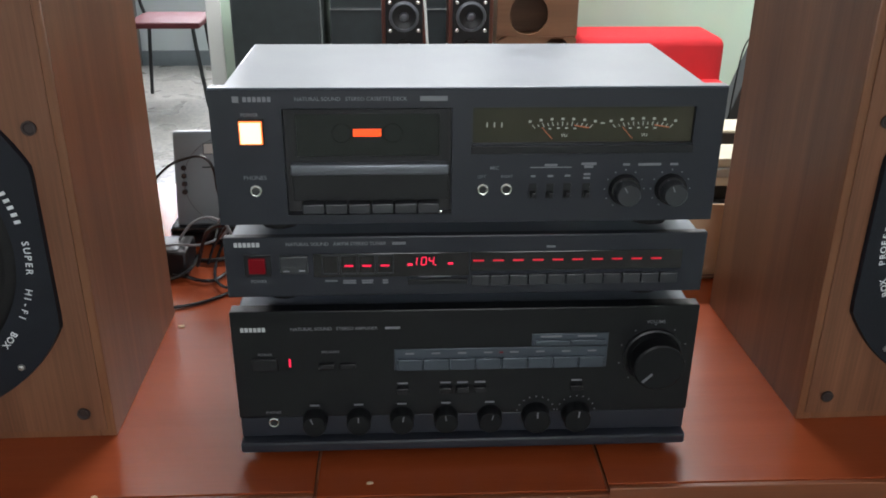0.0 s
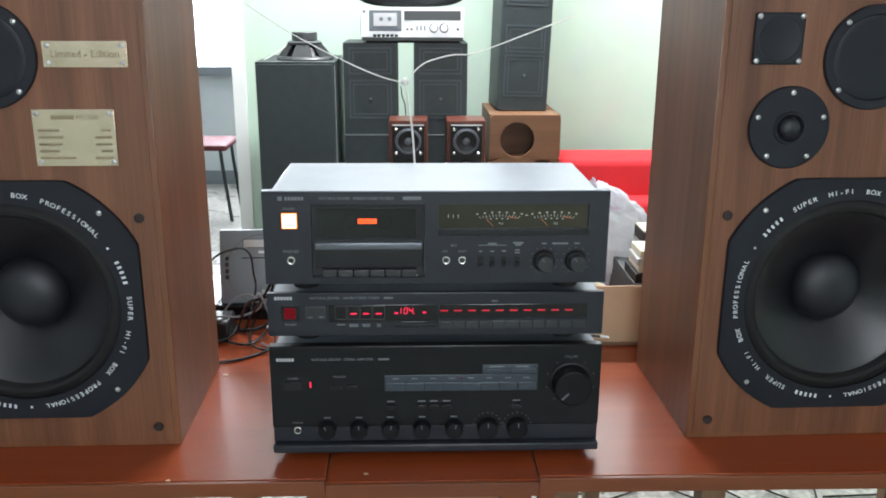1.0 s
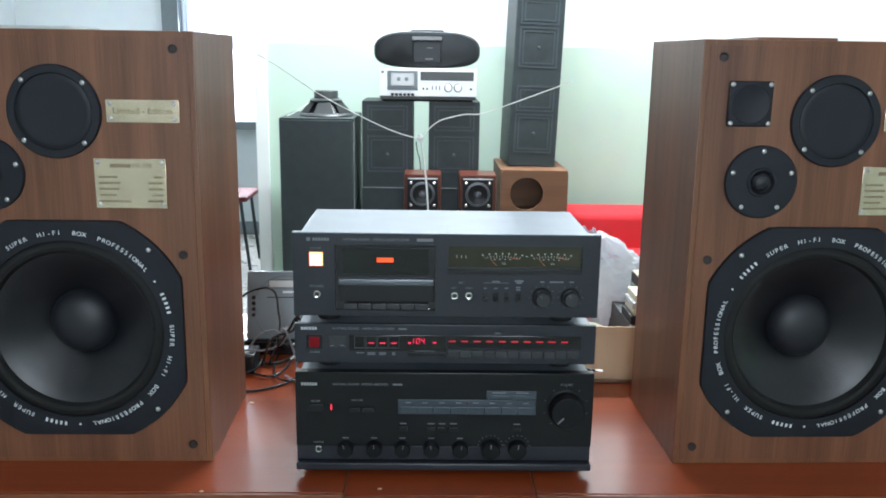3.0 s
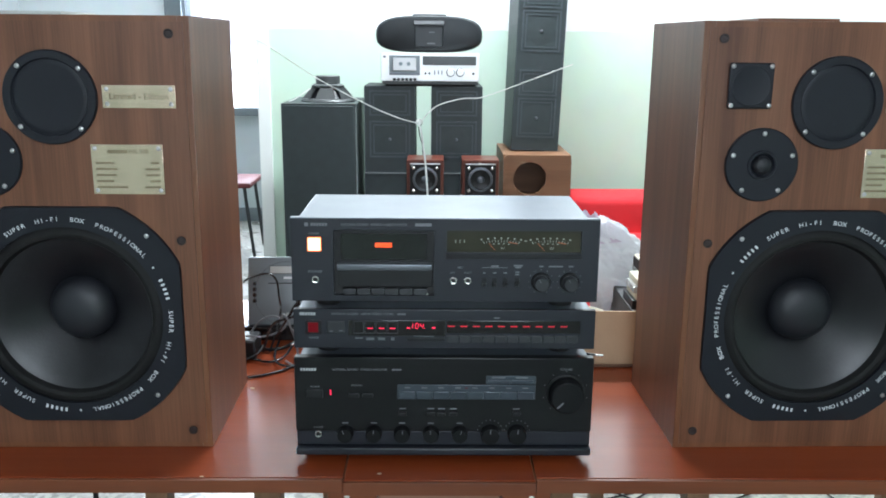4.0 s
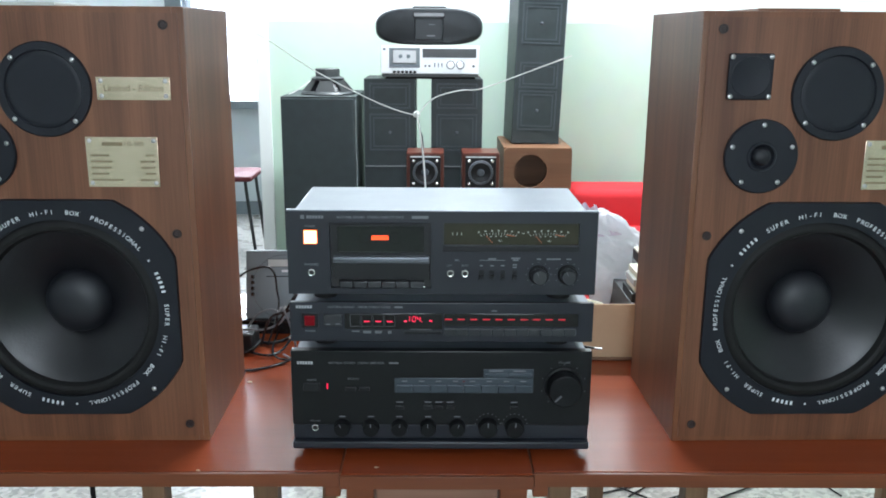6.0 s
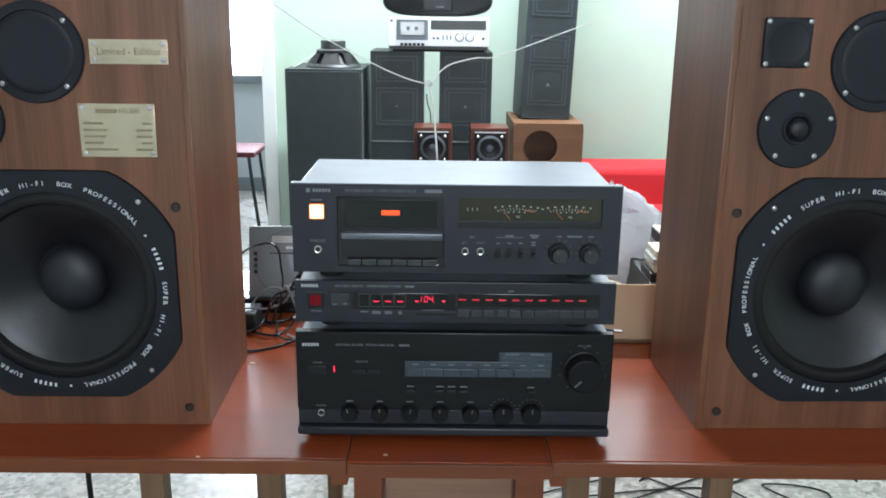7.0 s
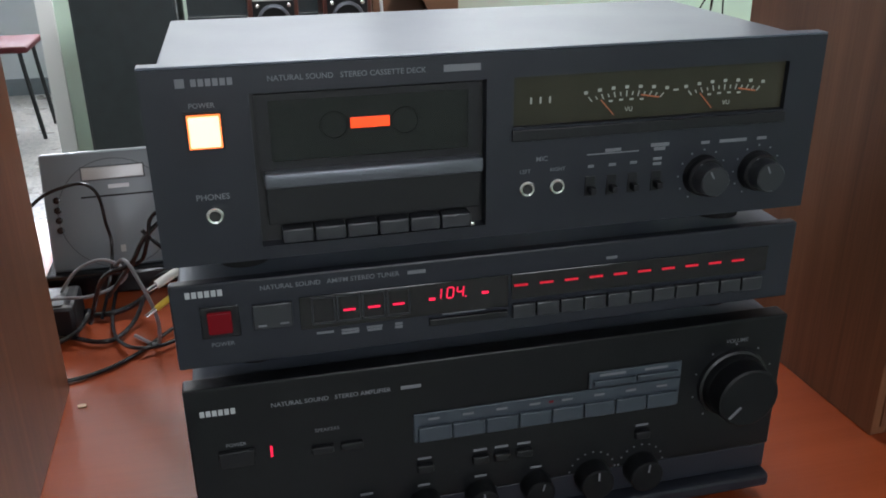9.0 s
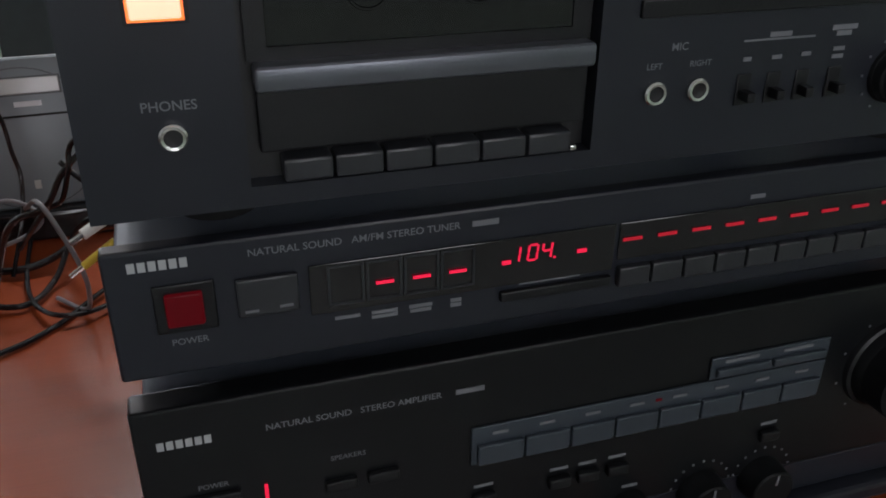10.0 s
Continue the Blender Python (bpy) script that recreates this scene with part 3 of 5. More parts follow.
        bar(e, 0.1435 - c2 / 2, -0.0041, z, c2, 0.0028)
    p("engraving", e, INK, n2)
    for pl, xs, zs in ((n1, (0.0775, 0.1655), (0.5185, 0.539)), (n2, (0.0545, 0.1435), (0.3975, 0.457))):
        for x in xs:
            for z in zs:
                p("screw", screw(B(), x, -0.0038, z, 0.0033), SCREW, pl)
    return s


left = loudspeaker()
right = copy_thing(left, pose(0.549, 0.0415, T, 0, 0, 1.2))
left.matrix_basis = pose(-0.547, 0.0335, T, 0, 0, 0.6)
cd = B(-0.66, -0.53, 0.05, 0.18, T + 0.6382, T + 0.643, 0.001)
solid("disc_case", cd, mat("clear_case_plastic", (0.5, 0.52, 0.5), 0.2), "thin clear disc case lying on the loudspeaker", "case")
solid("book_cover", B(0.44, 0.555, 0.07, 0.2, T + 0.6382, T + 0.6425, 0.001), WALNUT_SIDE, "thin dark brown booklet lying on the loudspeaker", "booklet")


# ---- hi-fi stack ----
def feet(t, xs, ys, z0, z1):
    for x in xs:
        for y in ys:
            part("foot", lathe(B(), [(0, -z0), (0.017, -z0), (0.019, -z1), (0, -z1)], (x, y, 0), "z", 24), RUBBER, t)


def knob(t, name, x, y, z, r, length, material=PLASTIC, mark=0.0):
    k = part(name, lathe(B(), [(r * 1.04, 0), (r * 1.02, -length * 0.25), (r, -length * 0.3), (r * 0.97, -length + 0.001), (r * 0.9, -length), (0, -length)], (x, y, z), "y", 40), material, t)
    part("marker", bar(B(), x + r * 0.6 * math.sin(radians(mark)), y - length - 0.0004, z + r * 0.6 * math.cos(radians(mark)), r * 0.1, r * 0.5, mark), GREY_INK, k)
    return k


def jack(t, x, y, z, r=0.0052):
    j = part("jack_socket", lathe(B(), [(r, 0), (r, -0.0022), (r * 0.86, -0.003), (r * 0.66, -0.0028), (r * 0.62, 0.0)], (x, y, z), "y", 28), CHROME, t)
    part("socket_hole", lathe(B(), [(r * 0.64, -0.0012), (0, -0.001)], (x, y, z), "y", 24), WELL, j)


def printed(t, items, y, material=GREY_INK, name="printing"):
    """Writing (text, x, z, size) and bars (width, height, x, z) on a front panel."""
    bm = B()
    for it in items:
        if isinstance(it[0], str):
            write(bm, it[0], it[1], y - 0.0003, it[2], it[3])
        else:
            bar(bm, it[2], y - 0.0004, it[3], it[0], it[1])
    return part(name, bm, material, t)


def cassette_deck():
    z0, z1 = 0.987, 1.1065
    t = thing("cassette_deck", (0, 0, 0.975), "black cassette deck with grey metal top, switched on", "cassette deck")
    f = B()
    panel(f, -0.2175, 0.2175, z0, z1, 0.0, 0.009, [(-0.158, -0.0155, 0.9955, 1.0905), (0.002, 0.192, 1.0585, 1.0905)])
    part("front_panel", f, BLACK_PANEL, t)
    part("panel_edge", B(-0.2178, 0.2178, 0.0005, 0.012, z1 + 0.0001, z1 + 0.0016, 0.0005), GREY_TOP, t, "bright metal edge")
    part("cover", B(-0.2085, 0.2045, 0.0095, 0.2, z0 + 0.004, z1 - 0.0005, 0.0018), GREY_TOP, t, "grey painted steel cover")
    feet(t, (-0.17, 0.17), (0.035, 0.17), 0.975, 0.9905)
    # cassette compartment
    wl = B()
    box(wl, -0.1578, -0.0157, 0.0088, 0.0094, 0.9957, 1.0903)
    part("cassette_well", wl, WELL, t)
    door = part("cassette_door", panel(B(), -0.155, -0.0185, 1.0425, 1.0885, 0.0045, 0.0065, [(-0.1475, -0.026, 1.0475, 1.0845)]), PLASTIC, t)
    part("window", B(-0.1473, -0.0262, 0.0052, 0.0062, 1.0477, 1.0843), SMOKE, door, "smoked door window")
    part("cassette_light", B(-0.0995, -0.0755, 0.0036, 0.0051, 1.065, 1.0715, 0.0004), ORANGE_LIT, door, "glowing orange window")
    for x in (-0.1092, -0.0658):
        part("reel_hub", lathe(B(), [(0.0088, 0.0), (0.0086, -0.0005), (0.0078, -0.0005), (0.0076, 0.0)], (x, 0.0051, 1.0672), "y", 28), GLOSS, door)
    part("door_lip", B(-0.1535, -0.0178, -0.0035, 0.0085, 1.0325, 1.0425, 0.0022, 3), GREY_BAR, door, "grey metal strip")
    part("lower_cover", B(-0.153, -0.018, 0.003, 0.0086, 1.0075, 1.0322, 0.001), PLASTIC, t)
    for k in range(6):
        x = -0.1455 + 0.0201 * k
        part("key", B(x, x + 0.0192, -0.002, 0.0086, 0.9965, 1.0058, 0.0012), KEY, t)
    # chrome chip stands in for a glint at the last key's corner
    part("key_glint", B(-0.0262, -0.0235, -0.0026, 0.004, 0.9972, 0.9993, 0.0004), CHROME, t)
    # meters
    mt = part("meter_window", B(0.0022, 0.1918, 0.004, 0.0088, 1.0587, 1.0903), VU, t, "dim olive meter window")
    sc = B()
    for c in (0.079, 0.1485):
        for k in range(13):
            u = -1 + k / 6
            x, z = c + 0.0248 * u, 1.0752 - 0.0024 * u * u
            bar(sc, x, 0.0036, z, 0.0007, 0.0024 if k % 2 else 0.0038, 40 * u)
            if k % 2 == 0:
                bar(sc, c + 0.028 * u, 0.0036, 1.0794 - 0.0022 * u * u, 0.0024, 0.002)
            elif 2 < k < 11:
                bar(sc, c + 0.0215 * u, 0.0036, 1.0714 - 0.002 * u * u, 0.0026, 0.0011)
        write(sc, "VU", c + 0.002, 0.0036, 1.0648, 0.0042)
    for x in (0.0145, 0.0207, 0.027):
        bar(sc, x, 0.0036, 1.0745, 0.0011, 0.0042)
    bar(sc, 0.1135, 0.0036, 1.0755, 0.0036, 0.0012)
    part("meter_scale", sc, SCALE_INK, mt)
    for c in (0.079, 0.1485):
        part("red_zone", bar(B(), c + 0.0165, 0.0035, 1.0726, 0.013, 0.0009, 10), NEEDLE, mt, "red end of the scale")
    for c in (0.079, 0.1485):
        part("needle", bar(B(), c - 0.013, 0.0034, 1.067, 0.0006, 0.014, -42), NEEDLE, mt)
    part("meter_sill", B(0.001, 0.193, -0.0022, 0.0, 1.0502, 1.0575, 0.0006), PLASTIC, t)
    # controls
    pb = part("power_bezel", panel(B(), -0.195, -0.1733, 1.0594, 1.0819, -0.0015, 0.0, [(-0.1936, -0.1747, 1.0608, 1.0805)]), PLASTIC, t)
    part("power_button", B(-0.1926, -0.1757, -0.0048, 0.0, 1.0618, 1.0795, 0.0008), POWER_LIT, pb, "glowing warm white button")
    # emissive frame imitates the orange halo round the lit button
    part("button_halo", panel(B(), -0.1935, -0.1748, 1.0609, 1.0804, -0.0036, -0.0002, [(-0.1928, -0.1755, 1.0616, 1.0797)]), POWER_HALO, pb, "glowing frame for the button's orange halo")
    jack(t, -0.184, 0.0, 1.0188)
    jack(t, 0.0117, 0.0, 1.0182)
    jack(t, 0.0322, 0.0, 1.0182)
    for x in (0.0555, 0.0705, 0.0855, 0.1025):
        part("lever_switch", box(box(B(), x - 0.0035, x + 0.0035, -0.001, 0.0, 1.009, 1.023, 0.0005), x - 0.002, x + 0.002, -0.008, -0.001, 1.012, 1.0165, 0.0006), PLASTIC, t)
    for x, a in ((0.1365, -30), (0.1775, -25)):
        knob(t, "level_ring", x, 0.0, 1.017, 0.0135, 0.008, PLASTIC, a)
        knob(t, "level_knob", x, -0.008, 1.017, 0.0105, 0.011, KEY, a)
    printed(t, [("NATURAL SOUND   STEREO CASSETTE DECK", -0.1, 1.0985, 0.0046)], 0.0)
    printed(t, [*[(0.003, 0.0042, -0.1875 + 0.004 * k, 1.0985) for k in range(6)], (0.0052, 0.0052, -0.195, 1.0985), (0.023, 0.0042, -0.031, 1.0987)], 0.0, GREY_INK, "brand_bar")
    printed(t, [("POWER", -0.1845, 1.0853, 0.0042), ("PHONES", -0.184, 1.0302, 0.0052), ("MIC", 0.0215, 1.0372, 0.0046), ("LEFT", 0.0105, 1.0295, 0.0036), ("RIGHT", 0.0325, 1.0295, 0.0036),
                (0.036, 0.0008, 0.0705, 1.0375), (0.011, 0.0022, 0.0705, 1.0395), (0.013, 0.0022, 0.1035, 1.0405), (0.008, 0.0022, 0.1035, 1.0378),
                (0.004, 0.0018, 0.0555, 1.0295), (0.005, 0.0018, 0.0705, 1.0295), (0.005, 0.0018, 0.0855, 1.0298), (0.006, 0.0018, 0.1025, 1.031), (0.006, 0.0018, 0.1025, 1.0275),
                (0.02, 0.0022, 0.157, 1.0395), (0.006, 0.002, 0.1365, 1.0395), (0.007, 0.002, 0.1785, 1.0395),
                (0.008, 0.0016, 0.012, 1.0538), (0.006, 0.0016, 0.072, 1.0538), (0.007, 0.0016, 0.137, 1.0538)], 0.0 - 0.0001)
    dots = B()
    for c in (0.1365, 0.1775):
        for k in range(11):
            a = radians(-150 + 30 * k)
            bar(dots, c + 0.0175 * math.sin(a), -0.0004, 1.017 + 0.0175 * math.cos(a), 0.0011, 0.0011)
    part("dial_dots", dots, GREY_INK, t)


def seven(bm, ch, x, y, z, w, h, t):
    """One seven-segment figure, slightly slanted."""
    on = {"0": "abcdef", "1": "bc", "4": "bcfg", "7": "abc"}[ch]
    where = {"a": (0, 1, 0), "g": (0, 0, 0), "d": (0, -1, 0), "f": (-1, 0.5, 1), "b": (1, 0.5, 1), "e": (-1, -0.5, 1), "c": (1, -0.5, 1)}
    for s in on:
        dx, dz, up = where[s]
        X, Z = x + dx * w / 2 + 0.1 * dz * h / 2, z + dz * h / 2
        bar(bm, X, y, Z, t if up else w * 0.8, h * 0.42 if up else t, 5 if up else 0)


def tuner():
    z0, z1 = 0.9155, 0.9745
    t = thing("tuner", (0, 0, 0.904), "slim black radio tuner with red lit display, in the stack", "radio tuner")
    f = B(-0.2175, 0.2175, 0.0, 0.009, z0, z1, 0.0015)
    part("front_panel", f, BLACK_PANEL, t)
    part("cover", B(-0.2125, 0.2125, 0.0095, 0.25, z0 + 0.003, z1 - 0.003, 0.0015), GREY_TOP, t, "grey painted steel cover")
    feet(t, (-0.17, 0.17), (0.035, 0.2), 0.9045, 0.919)
    y = -0.0012
    part("display_window", B(-0.139, 0.001, y, 0.0, 0.935, 0.9585, 0.0006), SMOKE, t)
    part("station_window", B(0.003, 0.196, y, 0.0, 0.9395, 0.9585, 0.0006), SMOKE, t)
    pb = part("power_bezel", B(-0.2005, -0.1765, y, 0.0, 0.9365, 0.9585, 0.0008), PLASTIC, t)
    part("power_button", B(-0.1962, -0.1815, -0.0042, y, 0.9405, 0.9553, 0.001), RED_DIM, pb, "dim red button")
    part("tuning_button", B(-0.1685, -0.1435, -0.0028, 0.0, 0.9395, 0.957, 0.001), KEY, t)
    printed(t, [(0.0055, 0.0012, -0.163, 0.9425), (0.0055, 0.0012, -0.149, 0.943)], -0.0028)
    for k in range(4):
        x = -0.1315 + 0.0164 * k
        part("mode_window", panel(B(), x, x + 0.0154, 0.9385, 0.9575, y - 0.0009, y, [(x + 0.001, x + 0.0144, 0.9395, 0.9565)]), KEY, t)
    for k in range(3):
        x = -0.1072 + 0.0162 * k
        part("mode_light", bar(B(), x, y - 0.0012, 0.9468, 0.0078, 0.0013), RED_LIT, t)
    d = B()
    for ch, x in (("1", -0.0482), ("0", -0.0398), ("4", -0.033)):
        seven(d, ch, x, y - 0.0008, 0.9505, 0.0042, 0.0075, 0.0008)
    bar(d, -0.0292, y - 0.0008, 0.9466, 0.001, 0.001)
    part("frequency_figures", d, RED_LIT, t, "red lit figures 104")
    part("band_light", bar(B(), -0.0522, y - 0.0008, 0.9472, 0.0042, 0.0018), RED_LIT, t)
    part("unit_light", bar(B(), -0.0158, y - 0.0008, 0.9478, 0.0046, 0.0018), RED_LIT, t)
    for k in range(10):
        x = 0.0095 + 0.01805 * k
        part("station_light", bar(B(), x, y - 0.0008, 0.9502, 0.0098, 0.0016), RED_SOFT, t)
    for k in range(11):
        x = 0.0035 + 0.0173 * k
        part("station_button", B(x, x + 0.0162, -0.0042, 0.0, 0.926, 0.9365, 0.001), KEY, t)
    part("tuning_bar", B(-0.0545, 0.0, -0.0032, 0.0, 0.9275, 0.9325, 0.0008), PLASTIC, t)
    printed(t, [("NATURAL SOUND   AM/FM STEREO TUNER", -0.118, 0.9676, 0.0046), (0.012, 0.0026, -0.062, 0.9676), ("POWER", -0.1885, 0.9315, 0.0042),
                (0.011, 0.0016, -0.1235, 0.9312), (0.0115, 0.0016, -0.1072, 0.9312), (0.0115, 0.0016, -0.1072, 0.929), (0.0105, 0.0016, -0.091, 0.9312), (0.0095, 0.0016, -0.091, 0.929), (0.005, 0.0018, -0.0748, 0.9312), (0.005, 0.0018, -0.0748, 0.9288),
                (0.03, 0.0012, -0.03, 0.9345), (0.008, 0.002, 0.075, 0.9625)], 0.0)
    printed(t, [(0.0029, 0.0042, -0.2065 + 0.0039 * k, 0.9676) for k in range(6)], 0.0, BRAND_INK, "brand_bar")


def amplifier():
    z0, z1 = 0.7535, 0.9035
    yf = -0.006
    t = thing("amplifier", (0, 0, T), "large black stereo amplifier with volume knob, bottom of the stack", "amplifier")
    part("front_panel", B(-0.2175, 0.2175, yf, 0.009, 0.7885, z1, 0.0015), AMP_PANEL, t)
    part("lower_panel", B(-0.2165, 0.2165, yf + 0.001, 0.009, 0.7665, 0.788, 0.001), BLACK_PANEL, t)
    part("lower_ledge", B(-0.2175, 0.2175, yf - 0.009, 0.009, z0, 0.7655, 0.003), BLACK_PANEL, t)
    part("cover", B(-0.212, 0.212, 0.0095, 0.3, z0 + 0.004, z1 - 0.004, 0.0015), GREY_TOP, t, "grey painted steel cover")
    feet(t, (-0.17, 0.17), (0.05, 0.25), T + 0.0002, z0 + 0.0045)
    # source panel
    x0, x1 = -0.068, 0.1335
    sp = part("selector_panel", box(box(B(), x0, x1, yf - 0.0015, yf, 0.8395, 0.8625, 0.0008), 0.061, x1, yf - 0.0015, yf, 0.8633, 0.8765, 0.0006), PANEL_GREY, t, "blue-grey selector panel")
    for k in range(8):
        x = x0 + 0.003 + 0.0246 * k
        part("selector_button", B(x, x + 0.0236, yf - 0.0042, yf - 0.0015, 0.8405, 0.8525, 0.001), PANEL_GREY, sp)
    for k in range(2):
        x = 0.064 + 0.034 * k
        part("tape_button", B(x, x + 0.032, yf - 0.0042, yf - 0.0015, 0.8655, 0.8705, 0.0008), PANEL_GREY, sp)
    printed(t, [(0.008, 0.0016, x0 + 0.0145 + 0.0246 * k, 0.8578) for k in range(8)] + [(0.02, 0.0018, 0.079, 0.8738), (0.018, 0.0018, 0.113, 0.8738)], yf - 0.0016, GREY_INK)
    part("source_light", bar(B(), 0.0325, yf - 0.0022, 0.8578, 0.0034, 0.0014), RED_DIM, t)
    # power and its light
    part("power_button", B(-0.2, -0.1765, yf - 0.003, yf, 0.842, 0.8545, 0.001), PLASTIC, t)
    part("power_light", bar(B(), -0.1655, yf - 0.0008, 0.8495, 0.0015, 0.0085), RED_LIT, t, "red lit bar")
    for k in range(2):
        part("speaker_switch", B(-0.139 + 0.02 * k, -0.124 + 0.02 * k, yf - 0.0032, yf, 0.8425, 0.8485, 0.001), PLASTIC, t)
    # volume
    v = part("volume_dial", lathe(B(), [(0.0285, 0), (0.028, -0.003), (0.0262, -0.004), (0.0262, 0)], (0.1775, yf, 0.851), "y", 56), PLASTIC, t)
    knob(t, "volume_knob", 0.1775, yf - 0.003, 0.851, 0.0245, 0.022, KNOB, -135)
    # row of small controls
    for k, x in enumerate((-0.145, -0.103, -0.0615, -0.019, 0.0235, 0.0685, 0.108)):
        knob(t, "tone_knob", x, yf, 0.786, 0.0115 if k < 5 else 0.0135, 0.014, KNOB, (-20, 0, 10, -5, 15, 0, 5)[k])
    for x in (-0.0605, -0.0195, -0.0035, 0.0135, 0.1065):
        part("small_switch", B(x - 0.006, x + 0.006, yf - 0.0042, yf, 0.814, 0.8205, 0.0012), PLASTIC, t)
    jack(t, -0.1845, yf - 0.0005, 0.7845)
    printed(t, [("NATURAL SOUND   STEREO AMPLIFIER", -0.123, 0.885, 0.0046), (0.014, 0.0026, -0.069, 0.885), ("POWER", -0.188, 0.8585, 0.0038), ("SPEAKERS", -0.1275, 0.8605, 0.0038),
                ("VOLUME", 0.1775, 0.8865, 0.0046), ("PHONES", -0.1845, 0.7945, 0.0038)]
            + [(0.010, 0.0018, x, 0.8245) for x in (-0.0605, -0.0195, -0.0035, 0.0135, 0.1065)]
            + [(0.009, 0.0018, x, 0.8015) for x in (-0.145, -0.103, -0.0615, -0.019, 0.0235)], yf)
    dots = B()
    for c, r in ((0.0685, 0.0185), (0.108, 0.0185), (0.1775, 0.0325)):
        z = 0.851 if c > 0.15 else 0.788
        for k in range(9):
            a = radians((-140 + 35 * k) if c > 0.15 else (-80 + 20 * k))
            bar(dots, c + r * math.sin(a), yf - 0.0004, z + r * math.cos(a), 0.0013, 0.0013)
    part("dial_dots", dots, GREY_INK, t)
    printed(t, [(0.0029, 0.0042, -0.207 + 0.0039 * k, 0.885) for k in range(6)], yf, BRAND_INK, "brand_bar")


cassette_deck()
tuner()
amplifier()


def scrap(x, y, w, d, turn, material, label):
    """A small torn flake with an uneven outline."""
    bm = bmesh.new()
    rr = random.Random(int(1000 * abs(x)))
    ring = []
    for k in range(9):
        a = 2 * math.pi * k / 9 + radians(turn)
        q = rr.uniform(0.7, 1.1)
        ring.append(bm.verts.new((x + q * w * math.cos(a), y + q * d * math.sin(a), T + 0.0004)))
    f = bm.faces.new(ring)
    top = bmesh.ops.extrude_face_region(bm, geom=[f])["geom"]
    bmesh.ops.translate(bm, vec=(0, 0, 0.0012), verts=[v for v in top if isinstance(v, bmesh.types.BMVert)])
    bmesh.ops.recalc_face_normals(bm, faces=bm.faces)
    solid("scrap", bm, material, label, "scrap")


scrap(-0.338, 0.262, 0.005, 0.003, 20, CARTON, "small pale paper scrap on the table")
scrap(-0.093, -0.05, 0.0035, 0.002, 0, CARTON, "tiny pale flake on the table edge")
scrap(-0.345, -0.06, 0.003, 0.0018, 0, CARTON, "tiny pale flake on the table edge")

# ---- wire aerial behind the stack ----
ae = thing("wire_aerial", (-0.03, 0.3, T), "white T-shaped wire aerial rising behind the stack", "aerial")
part("stem", tube(B(), [(-0.03, 0.34, T + 0.003), (-0.02, 0.31, 0.9), (-0.028, 0.305, 1.1), (-0.036, 0.3, 1.18), (-0.042, 0.3, 1.213)], 0.0016), WHITE_PLASTIC, ae)
part("joint", lathe(B(), [(0, -0.0062), (0.0035, -0.005), (0.0058, -0.002), (0.0062, 0.001), (0.005, 0.0045), (0, 0.0062)], (-0.042, 0.3, 1.214), "z", 24), WHITE_PLASTIC, ae)
part("arm", tube(B(), [(-0.044, 0.3, 1.212), (-0.08, 0.298, 1.222), (-0.128, 0.29, 1.243), (-0.21, 0.28, 1.286), (-0.279, 0.28, 1.331), (-0.32, 0.285, 1.354)], 0.0009), WHITE_PLASTIC, ae)
part("arm", tube(B(), [(-0.04, 0.3, 1.212), (-0.028, 0.302, 1.228), (-0.012, 0.306, 1.241), (0.006, 0.31, 1.2475), (0.034, 0.315, 1.2535), (0.062, 0.32, 1.2545), (0.102, 0.33, 1.267), (0.168, 0.34, 1.291), (0.225, 0.355, 1.311)], 0.00105), WHITE_PLASTIC, ae)


# ---- things on the table behind the stack ----
pl = thing("disc_player", (-0.318, 0.55, T), "grey portable disc player leaning upright with small display, on the table", "disc player")
tilt = Matrix.Translation((-0.318, 0.528, T + 0.03)) @ Matrix.Rotation(radians(2), 4, "Z") @ Matrix.Rotation(radians(-14), 4, "X")


def tilted(bm):
    bmesh.ops.transform(bm, matrix=tilt, verts=bm.verts)
    return bm


part("body", tilted(B(-0.082, 0.084, 0.0, 0.028, 0.0, 0.142, 0.005, 3)), GREY_PLASTIC, pl)
# black block also fills in the shadowed gap under the player
part("base", B(-0.41, -0.225, 0.515, 0.6, T, T + 0.0295, 0.004), GLOSS, pl, "black base in shadow")
part("lid_ring", tilted(lathe(B(), [(0.0665, -0.0002), (0.0665, -0.0012), (0.0655, -0.0012), (0.0655, -0.0002)], (-0.002, 0, 0.066), "y", 72)), DARK_GREY, pl)
dp = part("display", tilted(B(-0.036, 0.034, -0.0018, 0.0005, 0.108, 0.1225, 0.0008)), LCD, pl)
part("display_rim", tilted(panel(B(), -0.0375, 0.0355, 0.1065, 0.124, -0.0012, 0.0005, [(-0.0362, 0.0342, 0.1078, 0.1227)])), DARK_GREY, dp)
part("brand_bar", tilted(bar(B(), 0.004, -0.0006, 0.0985, 0.024, 0.0048)), WHITE_INK, pl)
part("slot", tilted(B(-0.04, 0.043, -0.0008, 0.0005, 0.0865, 0.0885, 0.0003)), RUBBER, pl)
part("catch", tilted(B(-0.003, 0.003, -0.0014, 0.0005, 0.018, 0.0265, 0.0005)), LCD, pl, "pale lid catch")
for z in (0.087, 0.075, 0.063, 0.051):
    part("button", tilted(lathe(B(), [(0.0042, 0), (0.004, -0.003), (0, -0.0036)], (-0.0675, 0, z), "y", 18)), GLOSS, pl)

ad = thing("power_adapter", (-0.385, 0.43, T), "black mains adapter lying among cables on the table", "adapter")
part("body", B(-0.42, -0.36, 0.405, 0.465, T, T + 0.04, 0.005), PLASTIC, ad)
part("label", B(-0.405, -0.372, 0.409, 0.455, T + 0.0402, T + 0.041), DARK_GREY, ad)

